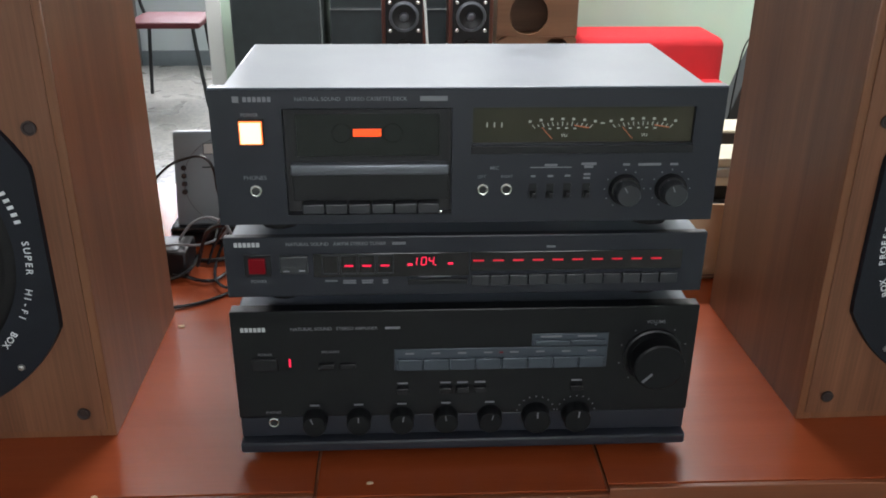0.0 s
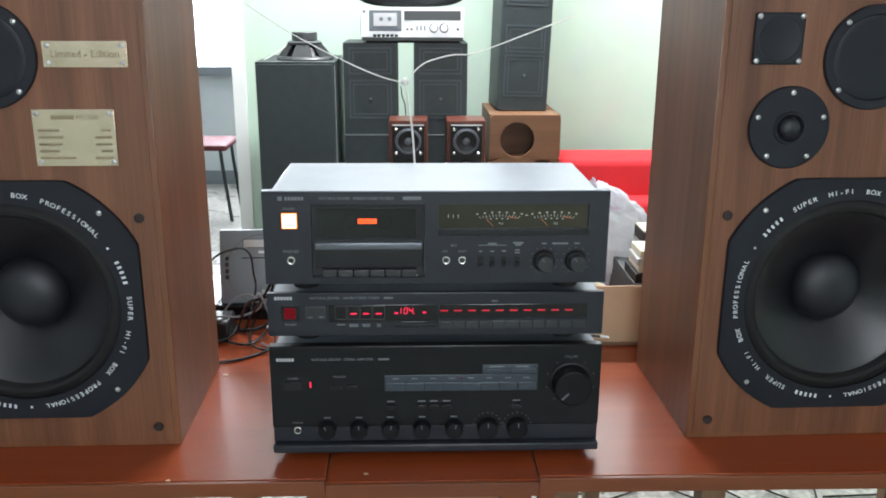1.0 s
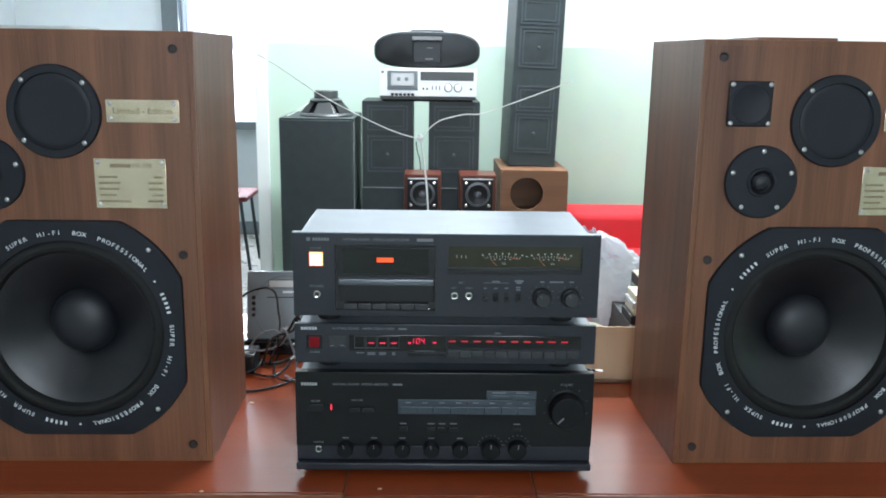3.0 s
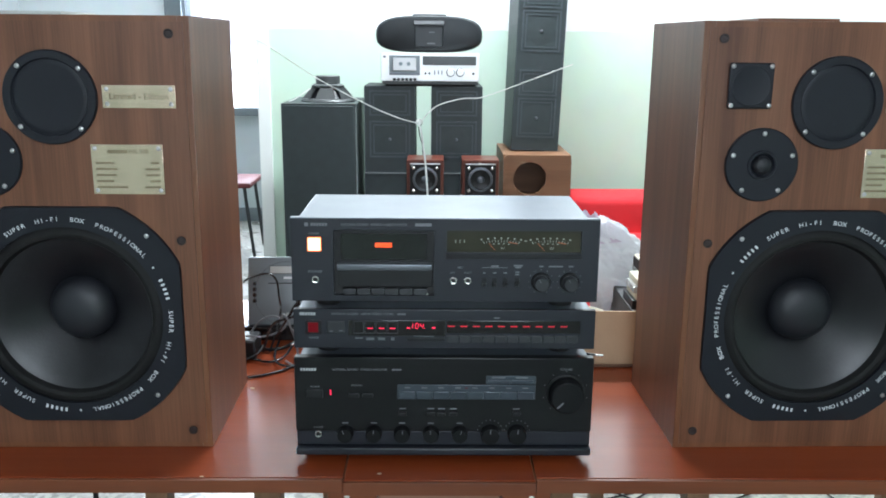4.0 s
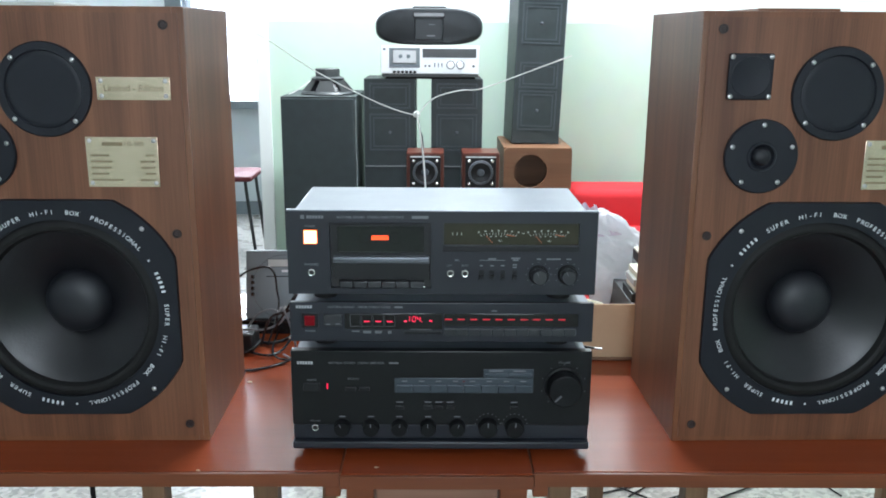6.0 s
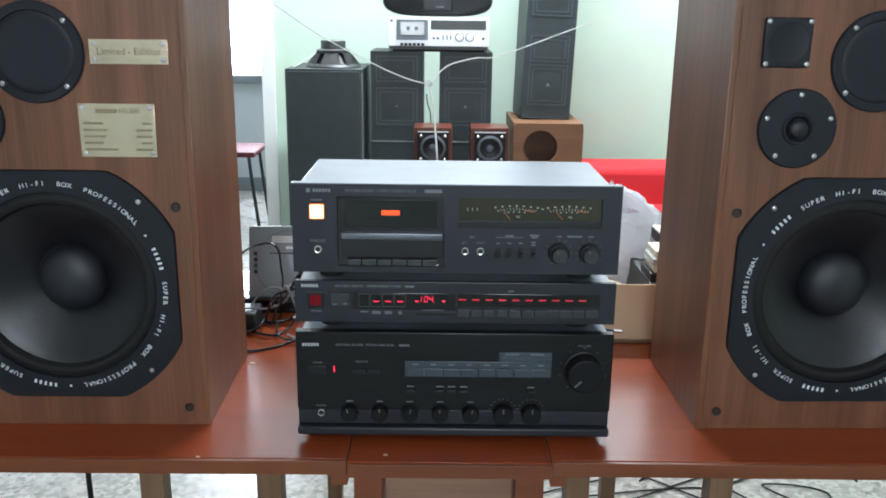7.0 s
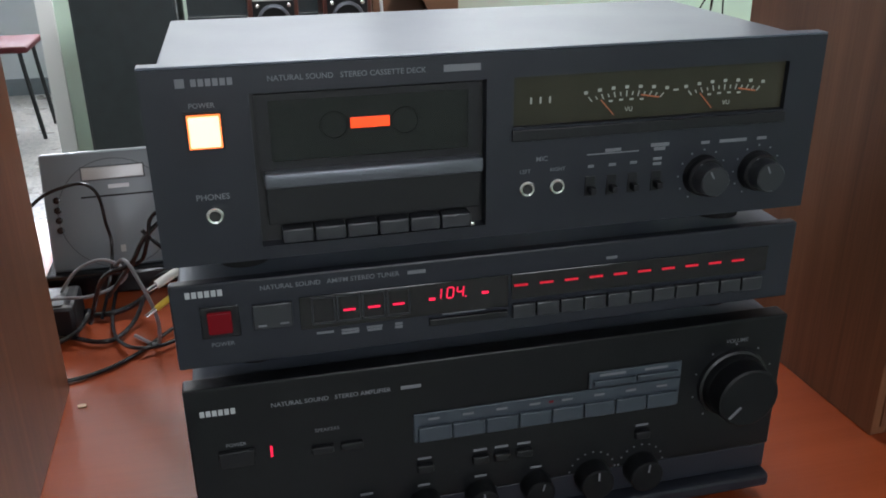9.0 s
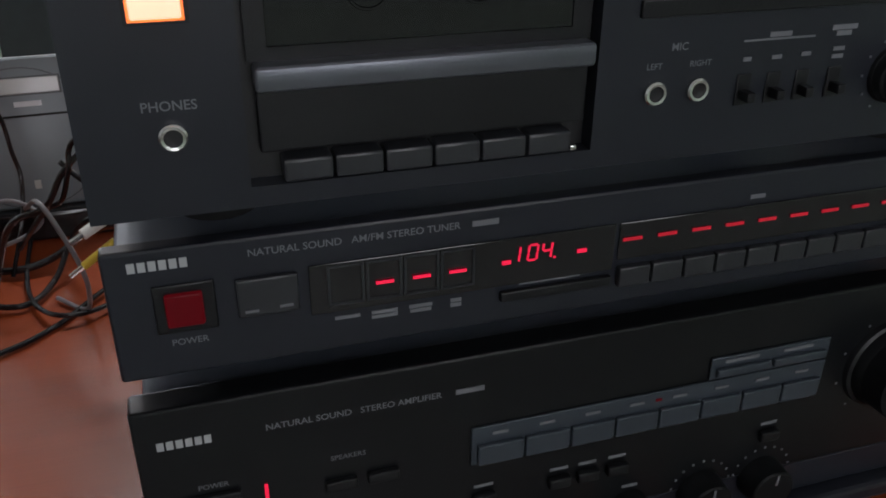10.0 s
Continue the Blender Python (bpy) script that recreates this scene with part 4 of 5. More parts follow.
CABLES = (
    # loop standing in front of the player
    ((-0.43, 0.49, T + 0.1), (-0.392, 0.482, 0.88), (-0.364, 0.48, 0.893), (-0.341, 0.48, 0.895), (-0.328, 0.48, 0.88), (-0.325, 0.48, 0.848), (-0.322, 0.478, 0.823), (-0.326, 0.46, 0.79), (-0.34, 0.44, T + 0.004)),
    # low arc over the adapter
    ((-0.44, 0.44, T + 0.03), (-0.38, 0.42, 0.786), (-0.346, 0.415, 0.787), (-0.318, 0.41, 0.797), (-0.301, 0.405, 0.812), (-0.308, 0.41, 0.823), (-0.328, 0.42, 0.827), (-0.356, 0.43, 0.812), (-0.385, 0.45, T + 0.03)),
    # leads that climb to the back of the deck
    ((-0.345, 0.4, T + 0.02), (-0.319, 0.37, 0.826), (-0.289, 0.36, 0.843), (-0.27, 0.355, 0.873), (-0.242, 0.35, 0.895), (-0.19, 0.3, 0.91)),
    ((-0.325, 0.42, T + 0.04), (-0.292, 0.37, 0.835), (-0.276, 0.36, 0.848), (-0.266, 0.352, 0.875), (-0.256, 0.35, 0.9), (-0.2, 0.32, 0.93)),
    ((-0.272, 0.36, 0.879), (-0.262, 0.36, 0.866), (-0.243, 0.352, 0.853), (-0.2, 0.32, 0.85)),
    # leads lying on the table
    ((-0.44, 0.475, T + 0.006), (-0.378, 0.456, T + 0.006), (-0.333, 0.446, T + 0.007), (-0.302, 0.452, T + 0.014), (-0.27, 0.43, T + 0.045), (-0.23, 0.36, T + 0.08)),
    ((-0.45, 0.43, T + 0.006), (-0.377, 0.405, T + 0.005), (-0.339, 0.384, T + 0.005), (-0.318, 0.388, T + 0.005), (-0.302, 0.42, T + 0.008), (-0.288, 0.44, T + 0.03), (-0.262, 0.4, T + 0.07), (-0.21, 0.33, T + 0.1)),
    ((-0.33, 0.5, T + 0.01), (-0.328, 0.435, T + 0.005), (-0.317, 0.382, T + 0.006), (-0.294, 0.351, T + 0.009), (-0.262, 0.36, T + 0.006), (-0.22, 0.4, T + 0.005)),
    ((-0.46, 0.29, T + 0.004), (-0.363, 0.308, T + 0.003), (-0.324, 0.323, T + 0.003), (-0.294, 0.35, T + 0.003), (-0.272, 0.38, T + 0.004), (-0.24, 0.41, T + 0.01), (-0.2, 0.4, T + 0.03)),
    ((-0.31, 0.4, T + 0.085), (-0.29, 0.34, 0.856), (-0.277, 0.33, 0.832), (-0.269, 0.33, 0.805), (-0.267, 0.335, 0.78), (-0.275, 0.36, T + 0.006), (-0.3, 0.39, T + 0.004)),
    ((-0.45, 0.39, T + 0.004), (-0.392, 0.388, T + 0.004), (-0.36, 0.4, T + 0.012), (-0.35, 0.43, T + 0.02), (-0.362, 0.46, T + 0.006)),
)
for k, pts in enumerate(CABLES):
    solid("signal_cable", tube(B(), pts, (0.002, 0.0018, 0.0026, 0.0022, 0.0022, 0.0034, 0.0026, 0.0022, 0.0022, 0.0019, 0.0028)[k], 10), GREY_CABLE if k in (1, 9) else CABLE, "black signal cable looped on the table behind the stack", "cable")
for m, a, b, lab in ((WHITE_PLASTIC, (-0.238, 0.312, 0.852), (-0.259, 0.3, 0.844), "white phono plug hanging behind the tuner"), (YELLOW, (-0.238, 0.3, 0.836), (-0.262, 0.297, 0.82), "yellow phono plug hanging behind the tuner")):
    a, b = Vector(a), Vector(b)
    pg = thing("cable_plug", tuple(b), lab, "plug")
    part("sleeve", tube(B(), [a, a.lerp(b, 0.5), b], 0.0042 if m is WHITE_PLASTIC else 0.0031, 14), m, pg)
    part("pin", tube(B(), [b, b.lerp(b + (b - a), 0.2), b.lerp(b + (b - a), 0.42)], 0.0022, 10), CHROME, pg)
    part("lead", tube(B(), [a, a + Vector((0.03, 0.01, 0.006)), a + Vector((0.07, 0.01, -0.01))], 0.002), CABLE, pg)
sp2 = thing("cable_plug", (0.262, 0.2, T), "silver-tipped plug on a thin lead beside the amplifier", "plug")
part("pin", tube(B(), [(0.252, 0.16, 0.847), (0.258, 0.159, 0.8465), (0.2645, 0.158, 0.8465)], 0.0024, 10), CHROME, sp2)
part("lead", tube(B(), [(0.252, 0.16, 0.847), (0.236, 0.165, 0.848), (0.222, 0.19, 0.85), (0.215, 0.24, 0.83), (0.216, 0.33, T + 0.003)], 0.0022), CABLE, sp2)
# brown strand stands in for the shadow line at the carton's foot
solid("carton_foot_shadow", tube(B(), [(0.2, 0.372, T + 0.0035), (0.26, 0.378, T + 0.0035), (0.33, 0.374, T + 0.0035), (0.42, 0.379, T + 0.0035), (0.5, 0.37, T + 0.0035)], 0.003), mat("foot_shadow_brown", (0.13, 0.065, 0.035), 0.6), "thin brown strand in place of the shadow along the carton", "cable")

ct = thing("carton", (0.35, 0.48, T), "open brown cardboard box on the table", "cardboard box")
cx0, cx1, cy0, cy1, ch = 0.235, 0.56, 0.385, 0.785, 0.109
part("front_side", B(cx0, cx1, cy0, cy0 + 0.004, T, T + ch, 0.001), CARTON, ct)
part("back_side", B(cx0, cx1, cy1 - 0.004, cy1, T, T + ch, 0.001), CARTON, ct)
part("end", B(cx0, cx0 + 0.004, cy0 + 0.0042, cy1 - 0.0042, T, T + ch, 0.001), CARTON, ct)
part("end", B(cx1 - 0.004, cx1, cy0 + 0.0042, cy1 - 0.0042, T, T + ch, 0.001), CARTON, ct)
part("bottom", B(cx0 + 0.0042, cx1 - 0.0042, cy0 + 0.0042, cy1 - 0.0042, T + 0.0003, T + 0.004), CARTON, ct)

solid("inner_box", B(cx0 + 0.138, cx1 - 0.006, cy0 + 0.006, cy1 - 0.04, T + 0.0045, T + ch - 0.012, 0.002), DARK_GREY, "flat dark grey box packed inside the carton", "box")
PILE = (
    (0.374, 0.435, 0.105, 0.085, 0.018, PLASTIC, "black cassette case"), (0.38, 0.44, 0.1, 0.075, 0.0135, PAPER, "cream cassette case"),
    (0.376, 0.437, 0.1, 0.07, 0.0135, LCD, "grey cassette case"), (0.382, 0.442, 0.096, 0.07, 0.013, PAPER, "cream paper booklet"),
)
z = T + ch - 0.0118
for x, y, w, d, h, m, lab in PILE:
    solid("cassette_case", B(x, x + w, y, y + d, z, z + h, 0.0015), m, lab + " in a small pile in the carton", "cassette case")
    z += h + 0.0003
z = T + ch - 0.0118
for w, d, h, m, lab in ((0.09, 0.07, 0.026, PLASTIC, "black case"), (0.1, 0.075, 0.018, LCD, "white and blue printed case"), (0.085, 0.07, 0.022, SOCKET, "dark brown case"), (0.09, 0.065, 0.004, PAPER, "thin cream booklet")):
    cs = solid("cassette_case", B(0.412, 0.412 + w, 0.54, 0.54 + d, z, z + h, 0.0015), m, lab + " in a second pile in the carton", "cassette case")
    if m is LCD:
        part("print", B(0.418, 0.418 + w * 0.8, 0.5394, 0.5402, z + 0.004, z + 0.013), BLUE, cs, "blue printed band", True)
    z += h + 0.0003
zb = T + ch - 0.0118
lb = thing("printed_box", (0.51, 0.7, zb), "dark box with white print leaning in the carton", "box")
lean = Matrix.Translation((0.493, 0.72, 0.0)) @ Matrix.Rotation(radians(18), 4, "Y")
for nm, b0, m0 in (("body", B(0.0, 0.056, 0.0, 0.05, 0.0, 0.148, 0.002), DARK_GREY), ("print", write(B(), "PC", 0.02, -0.0006, 0.128, 0.021), WHITE_INK)):
    bmesh.ops.transform(b0, matrix=lean, verts=b0.verts)
    if nm == "body":
        low = min(v.co.z for v in b0.verts) - zb
    bmesh.ops.translate(b0, vec=(0, 0, -low), verts=b0.verts)
    part(nm, b0, m0, lb)


def plastic_bag():
    bm = bmesh.new()
    bmesh.ops.create_icosphere(bm, subdivisions=6, radius=1.0)
    for v in bm.verts:
        p = v.co.copy()
        q = Vector((p.x * 1.3, p.y * 1.3, p.z * 2.6 + 0.5 * p.x))
        soft = noise.noise(p * 1.6 + Vector((3, 1, 0)))
        folds = noise.ridged_multi_fractal(q * 1.3 + Vector((0, 2, 5)), 0.9, 2.2, 4, 1.0, 2.0)
        fine = noise.ridged_multi_fractal(q * 3.4 + Vector((4, 0, 1)), 1.0, 2.2, 3, 1.0, 2.0)
        r = 1 + 0.12 * soft + 0.12 * (folds - 1.0) + 0.04 * (fine - 1.0)
        taper = 1.0 - 0.42 * max(0.0, p.z) ** 1.5
        v.co = Vector((p.x * 0.122 * r * taper - 0.022 * max(0.0, p.z), p.y * 0.085 * r * taper, max(p.z, -0.8) * 0.115 * r))
    z = min(v.co.z for v in bm.verts)
    bmesh.ops.translate(bm, vec=Vector((0.37, 0.69, T + 0.0045 - z)), verts=bm.verts)
    return bm


def bag_neck(cx, cy, z):
    """The gathered, twisted mouth of the bag."""
    bm = bmesh.new()
    rings = []
    for i in range(13):
        u = i / 12
        r = 0.05 * (1 - u) ** 1.4 + 0.014 + 0.02 * max(0.0, u - 0.6)
        ring = []
        for k in range(60):
            a = 2 * math.pi * k / 60
            pleat = 1 + (0.06 + 0.1 * u) * math.sin(7 * a + 2.4 * u) + 0.03 * math.sin(17 * a)
            ring.append(bm.verts.new((cx - 0.02 * u + r * pleat * math.cos(a), cy + 0.8 * r * pleat * math.sin(a), z + 0.055 * u + 0.006 * math.sin(5 * a) * u)))
        rings.append(ring)
    for a, b in zip(rings, rings[1:]):
        for k in range(60):
            bm.faces.new((a[k], a[(k + 1) % 60], b[(k + 1) % 60], b[k]))
    return bm


bg = thing("plastic_bag", (0.352, 0.692, T + 0.0045), "crumpled white plastic bag, full, standing in the carton", "bag")
part("bag", plastic_bag(), BAG, bg, sharp=180)
part("neck", bag_neck(0.342, 0.69, 0.924), BAG_PRINT, bg, "lilac printed neck of the bag", sharp=180)
rp = bmesh.new()
bmesh.ops.create_icosphere(rp, subdivisions=4, radius=1.0)
for v in rp.verts:
    r = 1 + 0.3 * noise.noise(v.co * 2.1)
    v.co = Vector((0.272 + 0.03 * r * v.co.x, 0.44 + 0.04 * r * v.co.y, T + 0.06 + max(-0.055, 0.058 * r * v.co.z)))
solid("red_pouch", rp, SOFA_RED, "small crumpled red cloth pouch in the carton", "pouch", sharp=180)
solid("paper_roll", tube(B(), [(0.245, 0.41, T + 0.108), (0.28, 0.407, T + 0.107), (0.31, 0.405, T + 0.1)], 0.006, 14), PAPER, "small cream paper roll at the carton's rim", "paper")


solid("wire_loop", tube(B(), [(0.484, 0.676, 0.855), (0.492, 0.676, 0.99), (0.505, 0.674, 1.03), (0.519, 0.674, 1.046), (0.52, 0.674, 1.02), (0.512, 0.674, 1.0), (0.522, 0.674, 1.03), (0.52, 0.672, 1.072), (0.53, 0.67, 1.078), (0.537, 0.672, 1.05), (0.542, 0.674, 1.0), (0.552, 0.676, 0.87)], 0.0012), RUBBER, "thin dark wire curling out of the carton", "cable")


# ---- things along the back wall ----
bx = thing("black_cabinet", (-0.45, 2.3, 0), "tall plain black loudspeaker cabinet on the floor by the wall", "speaker cabinet")
part("body", B(-0.593, -0.309, 2.12, 2.5, 0.0, 1.113, 0.003), VINYL, bx)
part("front_cloth", B(-0.587, -0.316, 2.108, 2.1195, 0.03, 1.106, 0.003), VINYL, bx)
part("worn_edge", B(-0.3125, -0.3087, 2.1172, 2.122, 0.02, 1.1, 0.001), WORN_LIT_EDGE, bx, "pale worn corner")
# worn pale line along the cabinet's top
part("top_edge", B(-0.59, -0.31, 2.1182, 2.1222, 1.1115, 1.1142, 0.0008), WORN_LIT_EDGE, bx, "pale top edge")

# bare driver lying face down
dv = thing("bare_driver", (-0.43, 2.28, 1.113), "bare woofer chassis lying face down on the black cabinet", "driver")
part("basket_rim", lathe(B(), [(0.104, 0), (0.106, -0.004), (0.1, -0.012), (0.085, -0.014), (0.083, 0)], (-0.43, 2.26, 1.113), "z", 40), DARK_GREY, dv)
for k in range(6):
    a = 2 * math.pi * (k + 0.5) / 6
    bm = B()
    c, s = math.cos(a), math.sin(a)
    lo = [(-0.43 + 0.094 * c - q * 0.04 * s, 2.26 + 0.094 * s + q * 0.04 * c, 1.123) for q in (-1, 1)]
    hi = [(-0.43 + 0.056 * c - q * 0.022 * s, 2.26 + 0.056 * s + q * 0.022 * c, 1.172) for q in (-1, 1)]
    vs = [bm.verts.new(q) for q in (*lo, *hi[::-1])]
    fc = bm.faces.new(vs)
    bmesh.ops.solidify(bm, geom=[fc], thickness=0.004)
    part("basket_arm", bm, DARK_GREY, dv)
part("inner_cone", lathe(B(), [(0.088, -0.01), (0.05, -0.052), (0.03, -0.055)], (-0.43, 2.26, 1.113), "z", 32), CONE, dv)
part("basket_top", lathe(B(), [(0.062, -0.055), (0.064, -0.062), (0.05, -0.068), (0, -0.068)], (-0.43, 2.26, 1.113), "z", 32), DARK_GREY, dv)
part("magnet", lathe(B(), [(0, -0.068), (0.045, -0.0685), (0.047, -0.071), (0.047, -0.096), (0.045, -0.0985), (0, -0.0985)], (-0.43, 2.26, 1.113), "z", 32), DARK_GREY, dv)
solid("driver_lead", tube(B(), [(-0.49, 2.2, 1.165), (-0.52, 2.19, 1.145), (-0.545, 2.19, 1.128), (-0.57, 2.18, 1.1165)], 0.002), WHITE_PLASTIC, "thin white lead of the bare woofer", "cable")


def slim_speaker(name, w, d, h, modules, label, group):
    """A black column loudspeaker with square framed drivers, standing at its own foot."""
    s = thing(name, (0, 0, 0), label, "loudspeaker", group)
    part("cabinet", B(-w / 2, w / 2, 0.0, d, 0.0, h, 0.003), VINYL, s, "", True)
    part("front_edge", panel(B(), -w / 2 + 0.002, w / 2 - 0.002, 0.002, h - 0.002, -0.0012, -0.0001, [(-w / 2 + 0.0042, w / 2 - 0.0042, 0.0042, h - 0.0042)]), FRAME_BLACK, s, "faint grey front edge", True)
    for z, mh, drv in modules:
        fr = part("driver_frame", panel(B(), -w * 0.4, w * 0.4, z, z + mh, -0.0018, -0.0002, [(-w * 0.4 + 0.006, w * 0.4 - 0.006, z + 0.006, z + mh - 0.006)]), FRAME_BLACK, s, "", True)
        part("inner_frame", panel(B(), -w * 0.33, w * 0.33, z + 0.014, z + mh - 0.014, -0.0014, -0.0002, [(-w * 0.33 + 0.005, w * 0.33 - 0.005, z + 0.019, z + mh - 0.019)]), FRAME_BLACK, fr, "", True)
        if drv:
            zc = z + mh / 2
            r = min(w * 0.28, mh / 2 - 0.022)
            part("cone", lathe(B(), [(r, -0.0003), (r * 0.9, -0.0007), (r * 0.1, -0.0005)], (0, 0, zc), "y", 36), VINYL, fr, "", True)
            part("dust_cap", lathe(B(), [(r * 0.12, -0.0006), (r * 0.1, -0.003), (r * 0.05, -0.0045), (0, -0.005)], (0, 0, zc), "y", 24), GREY_BAR, fr, "", True)
    return s


for x in (-0.1865, 0.0725):
    s0 = slim_speaker("column_speaker", 0.2, 0.272, 0.8405, [(0.06, 0.24, True), (0.36, 0.24, True)], "black column loudspeaker on the floor under a second one", "column loudspeakers")
    s0.matrix_basis = pose(x, 2.194, 0)
    # pale strip paints the light caught by the lower speaker's top edge
    part("top_edge", B(-0.098, 0.098, -0.0008, 0.003, 0.839, 0.8409, 0.0005), WORN_LIT_EDGE, s0, "pale top edge", True)
    s1 = slim_speaker("column_speaker", 0.198, 0.26, 0.336, [(0.06, 0.142, True), (0.222, 0.097, False)], "black loudspeaker with square driver frame, stacked on another", "column loudspeakers")
    s1.matrix_basis = pose(x, 2.2, 0.841)
tw = slim_speaker("column_speaker", 0.19, 0.25, 0.98, [(0.052, 0.155, True), (0.216, 0.1, False), (0.386, 0.155, True), (0.55, 0.1, False), (0.68, 0.155, True), (0.85, 0.1, False)], "slim black column loudspeaker standing on a plywood cabinet", "column loudspeakers")
tw.matrix_basis = pose(0.386, 2.27, 0.9232, 0, 1.6, 3)

pc = thing("plywood_cabinet", (0.38, 2.25, 0), "orange plywood speaker cabinet with empty round holes", "speaker cabinet")
px0, px1, py = 0.255, 0.518, 2.15
for x in (px0, px1 - 0.016):
    part("side_panel", B(x, x + 0.016, py + 0.0187, 2.545, 0.0, 0.92, 0.001), PINE, pc)
part("top_panel", B(px0 + 0.0162, px1 - 0.0162, py + 0.0187, 2.545, 0.904, 0.92, 0.001), PINE, pc)
part("back_panel", B(px0 + 0.0162, px1 - 0.0162, py + 0.13, py + 0.146, 0.0, 0.9035), PINE, pc)
part("inner_shelf", B(px0 + 0.0162, px1 - 0.0162, py + 0.019, py + 0.1295, 0.747, 0.757), PINE, pc)
n = 48


def holed_board(x0, x1, z0, z1, y0, y1, cx, cz, r):
    bm = bmesh.new()
    A, C, A2, C2 = [], [], [], []
    for k in range(n):
        a = 2 * math.pi * k / n
        c, s = math.cos(a), math.sin(a)
        q = min((x1 - cx) / c if c > 1e-9 else 1e9, (x0 - cx) / c if c < -1e-9 else 1e9, (z1 - cz) / s if s > 1e-9 else 1e9, (z0 - cz) / s if s < -1e-9 else 1e9)
        A.append(bm.verts.new((cx + q * c, y0, cz + q * s)))
        C.append(bm.verts.new((cx + r * c, y0, cz + r * s)))
        A2.append(bm.verts.new((cx + q * c, y1, cz + q * s)))
        C2.append(bm.verts.new((cx + r * c, y1, cz + r * s)))
    for k in range(n):
        j = (k + 1) % n
        for P, Q in ((A, C), (C, C2), (A2, A)):
            bm.faces.new((P[k], P[j], Q[j], Q[k]))
    bmesh.ops.recalc_face_normals(bm, faces=bm.faces)
    return bm


part("front_board", holed_board(px0, px1, 0.7595, 0.92, py, py + 0.0185, 0.358, 0.829, 0.064), PINE, pc)
part("front_board", holed_board(px0, px1, 0.45, 0.759, py, py + 0.0185, 0.454, 0.715, 0.042), PINE, pc)
part("front_board", B(px0, px1, py, py + 0.0185, 0.0, 0.449), PINE, pc)
# low bench for the small speakers
bn = thing("bench", (0.04, 2.08, 0), "low dark bench under the small loudspeakers", "bench")
part("seat", B(-0.28, 0.24, 1.97, 2.15, 0.685, 0.705, 0.002), VINYL, bn)
for x in (-0.25, 0.21):
    part("leg", B(x - 0.015, x + 0.015, 1.98, 2.14, 0.0, 0.6845), VINYL, bn)


def mini_speaker(x):
    s = thing("mini_speaker", (x, 2.07, 0.705), "small cherry-veneered loudspeaker with black front, on the bench", "loudspeaker", "mini loudspeakers")
    part("cabinet", B(x - 0.069, x + 0.069, 2.0, 2.14, 0.7053, 0.92, 0.004), CHERRY, s)
    bf = part("front_panel", B(x - 0.057, x + 0.057, 1.994, 1.9995, 0.713, 0.908, 0.003), PLASTIC, s)
    part("ring", lathe(B(), [(0.046, -0.0005), (0.045, -0.006), (0.038, -0.007), (0.036, -0.003)], (x, 1.994, 0.848), "y", 40), GREY_BAR, bf)
    part("cone", lathe(B(), [(0.0365, -0.004), (0.03, -0.002), (0.016, -0.0005)], (x, 1.994, 0.848), "y", 32), CONE, bf)
    part("dome", lathe(B(), [(0.0145, -0.0006), (0.0105, -0.006), (0, -0.008)], (x, 1.994, 0.848), "y", 24), GREY_BAR, bf)
    part("top_trim", B(x - 0.055, x + 0.055, 1.9925, 1.9945, 0.903, 0.9075, 0.0006), SILVER, bf, "thin bright strip")
    part("port", lathe(B(), [(0.022, -0.0004), (0.02, -0.003), (0.016, -0.001), (0, -0.0006)], (x, 1.994, 0.76), "y", 28), GLOSS, bf)
    for sx in (-0.043, 0.043):
        for sz in (0.806, 0.89):
            part("screw", screw(B(), x + sx, 1.994, sz, 0.0068), CHROME, bf)


mini_speaker(-0.047)
mini_speaker(0.158)

# silver deck on the column speakers, with the portable radio on it
sd = thing("silver_deck", (-0.03, 2.3, 1.177), "old silver cassette deck on the column loudspeakers", "cassette deck")
ys = 2.17
part("body", B(-0.214, 0.152, ys + 0.008, 2.42, 1.185, 1.298, 0.002), DARK_GREY, sd)
part("front", B(-0.218, 0.155, ys, ys + 0.0078, 1.197, 1.302, 0.002), SILVER, sd)
part("plinth", B(-0.2, 0.14, ys + 0.012, 2.41, 1.1772, 1.1848), RUBBER, sd)
cw = part("cassette_window", B(-0.186, -0.07, ys - 0.002, ys, 1.22, 1.292, 0.001), GREY_PLASTIC, sd)
part("cassette", B(-0.172, -0.084, ys - 0.004, ys - 0.0021, 1.236, 1.284, 0.002), SCREW, cw)
for x in (-0.143, -0.113):
    part("reel_hub", lathe(B(), [(0.0075, 0), (0.007, -0.0015), (0, -0.0015)], (x, ys - 0.004, 1.261), "y", 20), GREY_PLASTIC, cw)
part("door_strip", B(-0.186, -0.07, ys - 0.004, ys, 1.219, 1.229, 0.001), GREY_BAR, sd)
part("meter", B(-0.06, 0.143, ys - 0.002, ys, 1.257, 1.29, 0.001), DARK_GREY, sd)
for k in range(6):
    part("key", B(-0.172 + 0.0155 * k, -0.161 + 0.0155 * k, ys - 0.008, ys, 1.199, 1.208, 0.001), PLASTIC, sd)
for x, r in ((-0.049, 0.004), (-0.034, 0.004), (0.133, 0.0045)):
    part("socket", lathe(B(), [(r, 0), (r, -0.002), (0, -0.002)], (x, ys, 1.226), "y", 16), PLASTIC, sd)
for x in (-0.014, 0.0, 0.0135):
    part("lever", B(x - 0.002, x + 0.002, ys - 0.006, ys, 1.222, 1.238, 0.0008), GREY_BAR, sd)
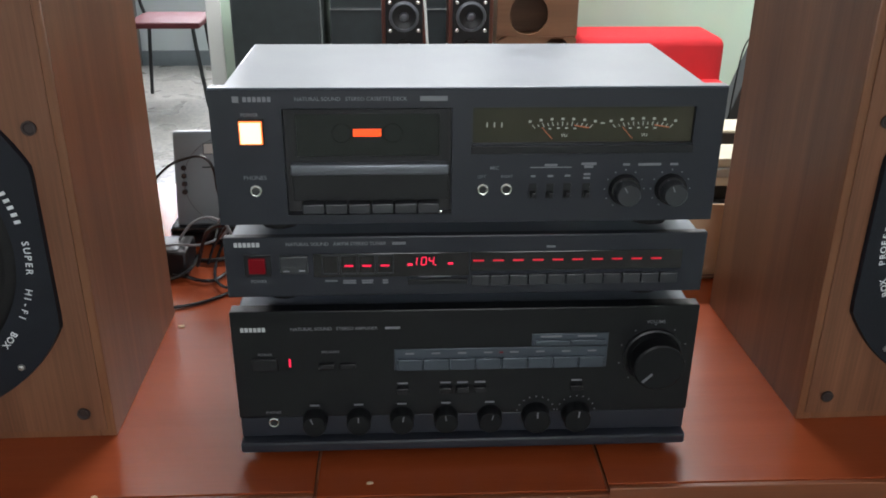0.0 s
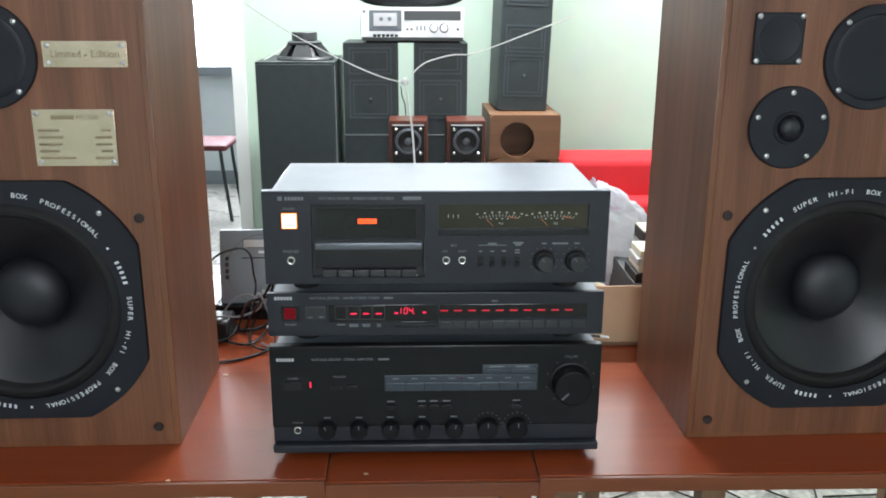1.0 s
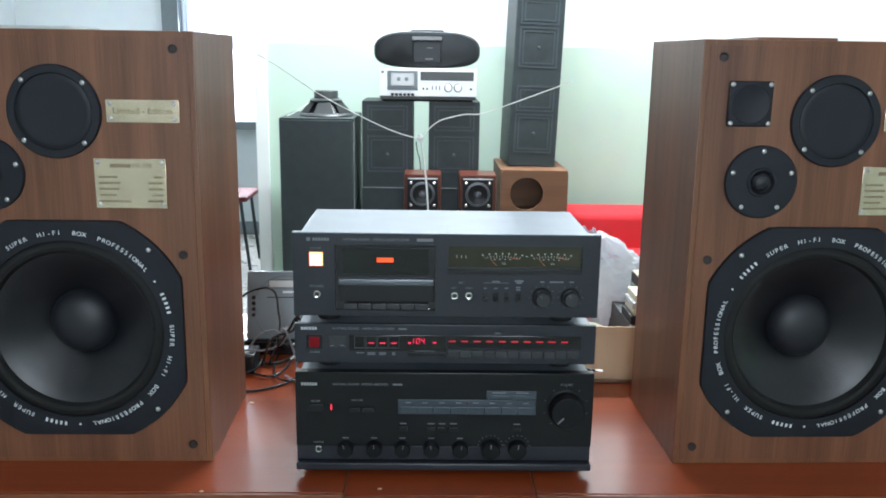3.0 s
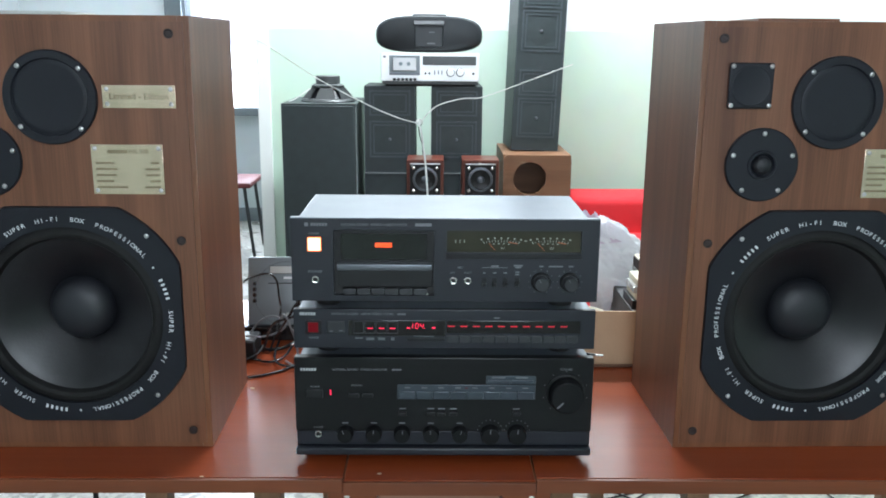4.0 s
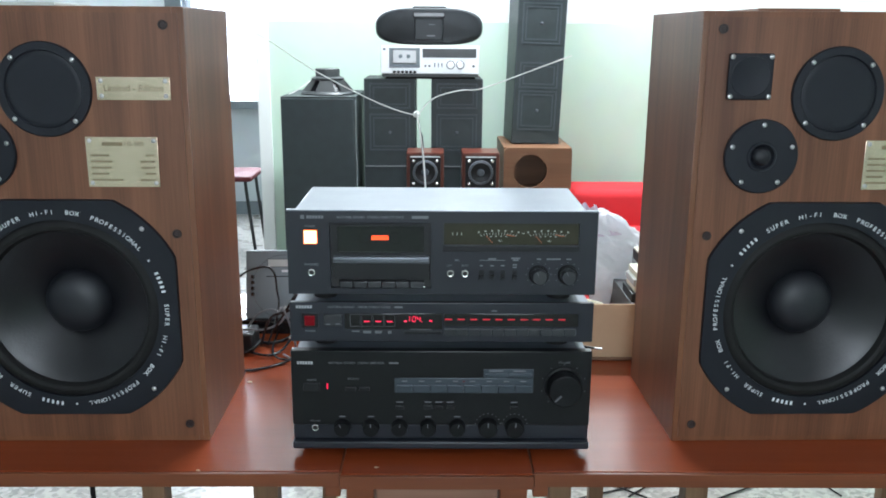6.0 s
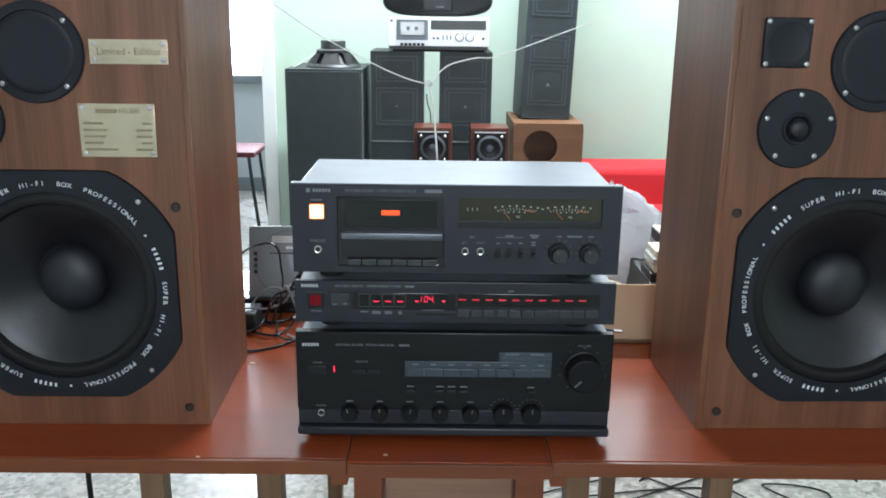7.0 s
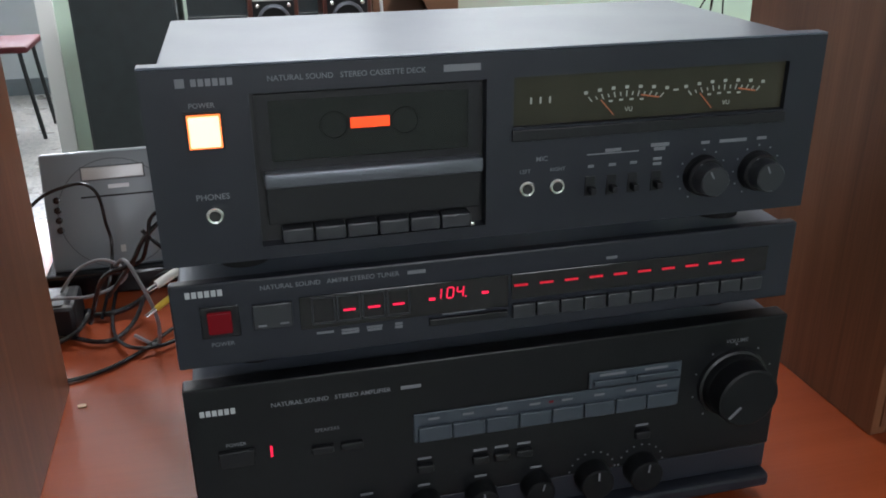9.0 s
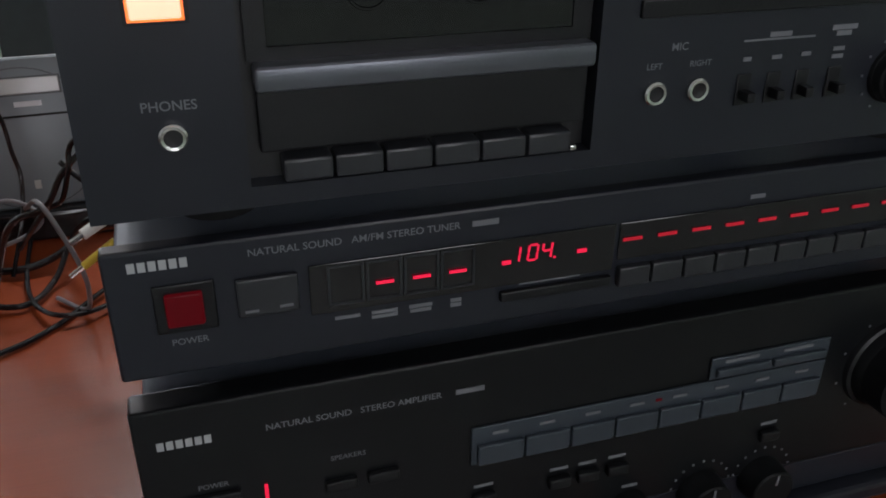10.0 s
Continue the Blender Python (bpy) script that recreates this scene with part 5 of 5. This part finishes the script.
for x in (0.046, 0.083):
    part("knob_ring", lathe(B(), [(0.0162, 0.0), (0.016, -0.002), (0.0125, -0.002)], (x, ys, 1.23), "y", 28), DARK_GREY, sd)
    part("knob", lathe(B(), [(0.013, 0), (0.0125, -0.012), (0.011, -0.0135), (0, -0.0135)], (x, ys, 1.23), "y", 28), SILVER, sd)
part("badge", bar(B(), -0.204, ys - 0.0006, 1.287, 0.009, 0.008), GREY_BAR, sd)

rd = thing("portable_radio", (-0.035, 2.27, 1.302), "rounded black portable radio on the silver deck", "radio")
bm = bmesh.new()
prof = []
for k in range(48):
    a = 2 * math.pi * k / 48
    c, s = math.cos(a), math.sin(a)
    prof.append((-0.036 + 0.202 * math.copysign(abs(c) ** 0.55, c), 1.367 + 0.064 * math.copysign(abs(s) ** 0.7, s) + (0.008 * (1 - c * c) if s > 0 else 0)))
RINGS = [[bm.verts.new((-0.036 + (x + 0.036) * k, y, 1.367 + (z - 1.367) * k)) for x, z in prof] for k, y in ((0.84, 2.1752), (0.93, 2.178), (0.975, 2.184), (1.0, 2.198), (1.0, 2.3), (0.96, 2.33), (0.88, 2.345))]
for P, Q in zip(RINGS, RINGS[1:]):
    for k in range(48):
        bm.faces.new((P[k], P[(k + 1) % 48], Q[(k + 1) % 48], Q[k]))
front, b2 = RINGS[0], RINGS[-1]
bm.faces.new(front[::-1])
bm.faces.new(b2)
bmesh.ops.recalc_face_normals(bm, faces=bm.faces)
part("body", bm, RADIO, rd)
part("cassette_door", B(-0.09, 0.018, 2.1735, 2.1755, 1.322, 1.402, 0.004), RADIO, rd)
part("control_strip", B(-0.094, 0.022, 2.172, 2.1752, 1.405, 1.422, 0.002), GLOSS, rd)
part("brand_bar", bar(B(), -0.028, 2.1730, 1.337, 0.03, 0.005), GREY_INK, rd)
part("trim_bar", bar(B(), -0.026, 2.1730, 1.378, 0.022, 0.003), GREY_INK, rd)
part("carry_handle", B(-0.1, 0.03, 2.24, 2.27, 1.428, 1.446, 0.006), PLASTIC, rd)
solid("speaker_wire", tube(B(), [(-0.075, 2.21, 1.02), (-0.07, 2.19, 0.985), (-0.06, 2.17, 0.955), (-0.055, 2.142, 0.9)], 0.002), RUBBER, "thin black wire behind the small loudspeaker", "cable")

# ---- red sofa ----
sf = thing("sofa", (0.8, 2.25, 0), "bright red fabric sofa bed along the wall", "sofa")
part("backrest", B(0.52, 1.03, 2.17, 2.42, 0.3, 0.75, 0.03, 4), SOFA_RED, sf, sharp=60)
part("seat", B(0.535, 1.05, 1.62, 2.18, 0.16, 0.44, 0.035, 4), SOFA_RED, sf, sharp=60)
part("back_cushion", B(0.54, 1.035, 2.06, 2.2, 0.4, 0.612, 0.025, 4), SOFA_RED, sf, sharp=60)
for x in (0.58, 0.99):
    for y in (1.68, 2.36):
        part("leg", lathe(B(), [(0, 0), (0.015, 0), (0.02, -0.17), (0, -0.17)], (x, y, 0), "z", 16), PLASTIC, sf)

# ---- chair in the next room ----
ch2 = thing("chair", (-1.36, 4.35, 0), "chair with dark red seat and thin black metal legs", "chair")
part("seat", B(-1.55, -1.15, 4.15, 4.55, 0.44, 0.475, 0.014, 3), CHAIR_RED, ch2)
for x, y, lean in ((-1.52, 4.2, -0.03), (-1.2, 4.2, 0.05), (-1.52, 4.52, -0.03), (-1.2, 4.52, 0.05)):
    part("leg", tube(B(), [(x, y, 0.44), (x + lean * 0.3, y - 0.01, 0.3), (x + lean, y - 0.02, 0.0)], 0.011), PLASTIC, ch2)
part("backrest", B(-1.6, -1.57, 4.16, 4.54, 0.56, 0.86, 0.012, 3), CHAIR_RED, ch2)
for y in (4.2, 4.5):
    part("back_post", tube(B(), [(-1.53, y, 0.45), (-1.56, y, 0.58), (-1.565, y, 0.8)], 0.01), PLASTIC, ch2)
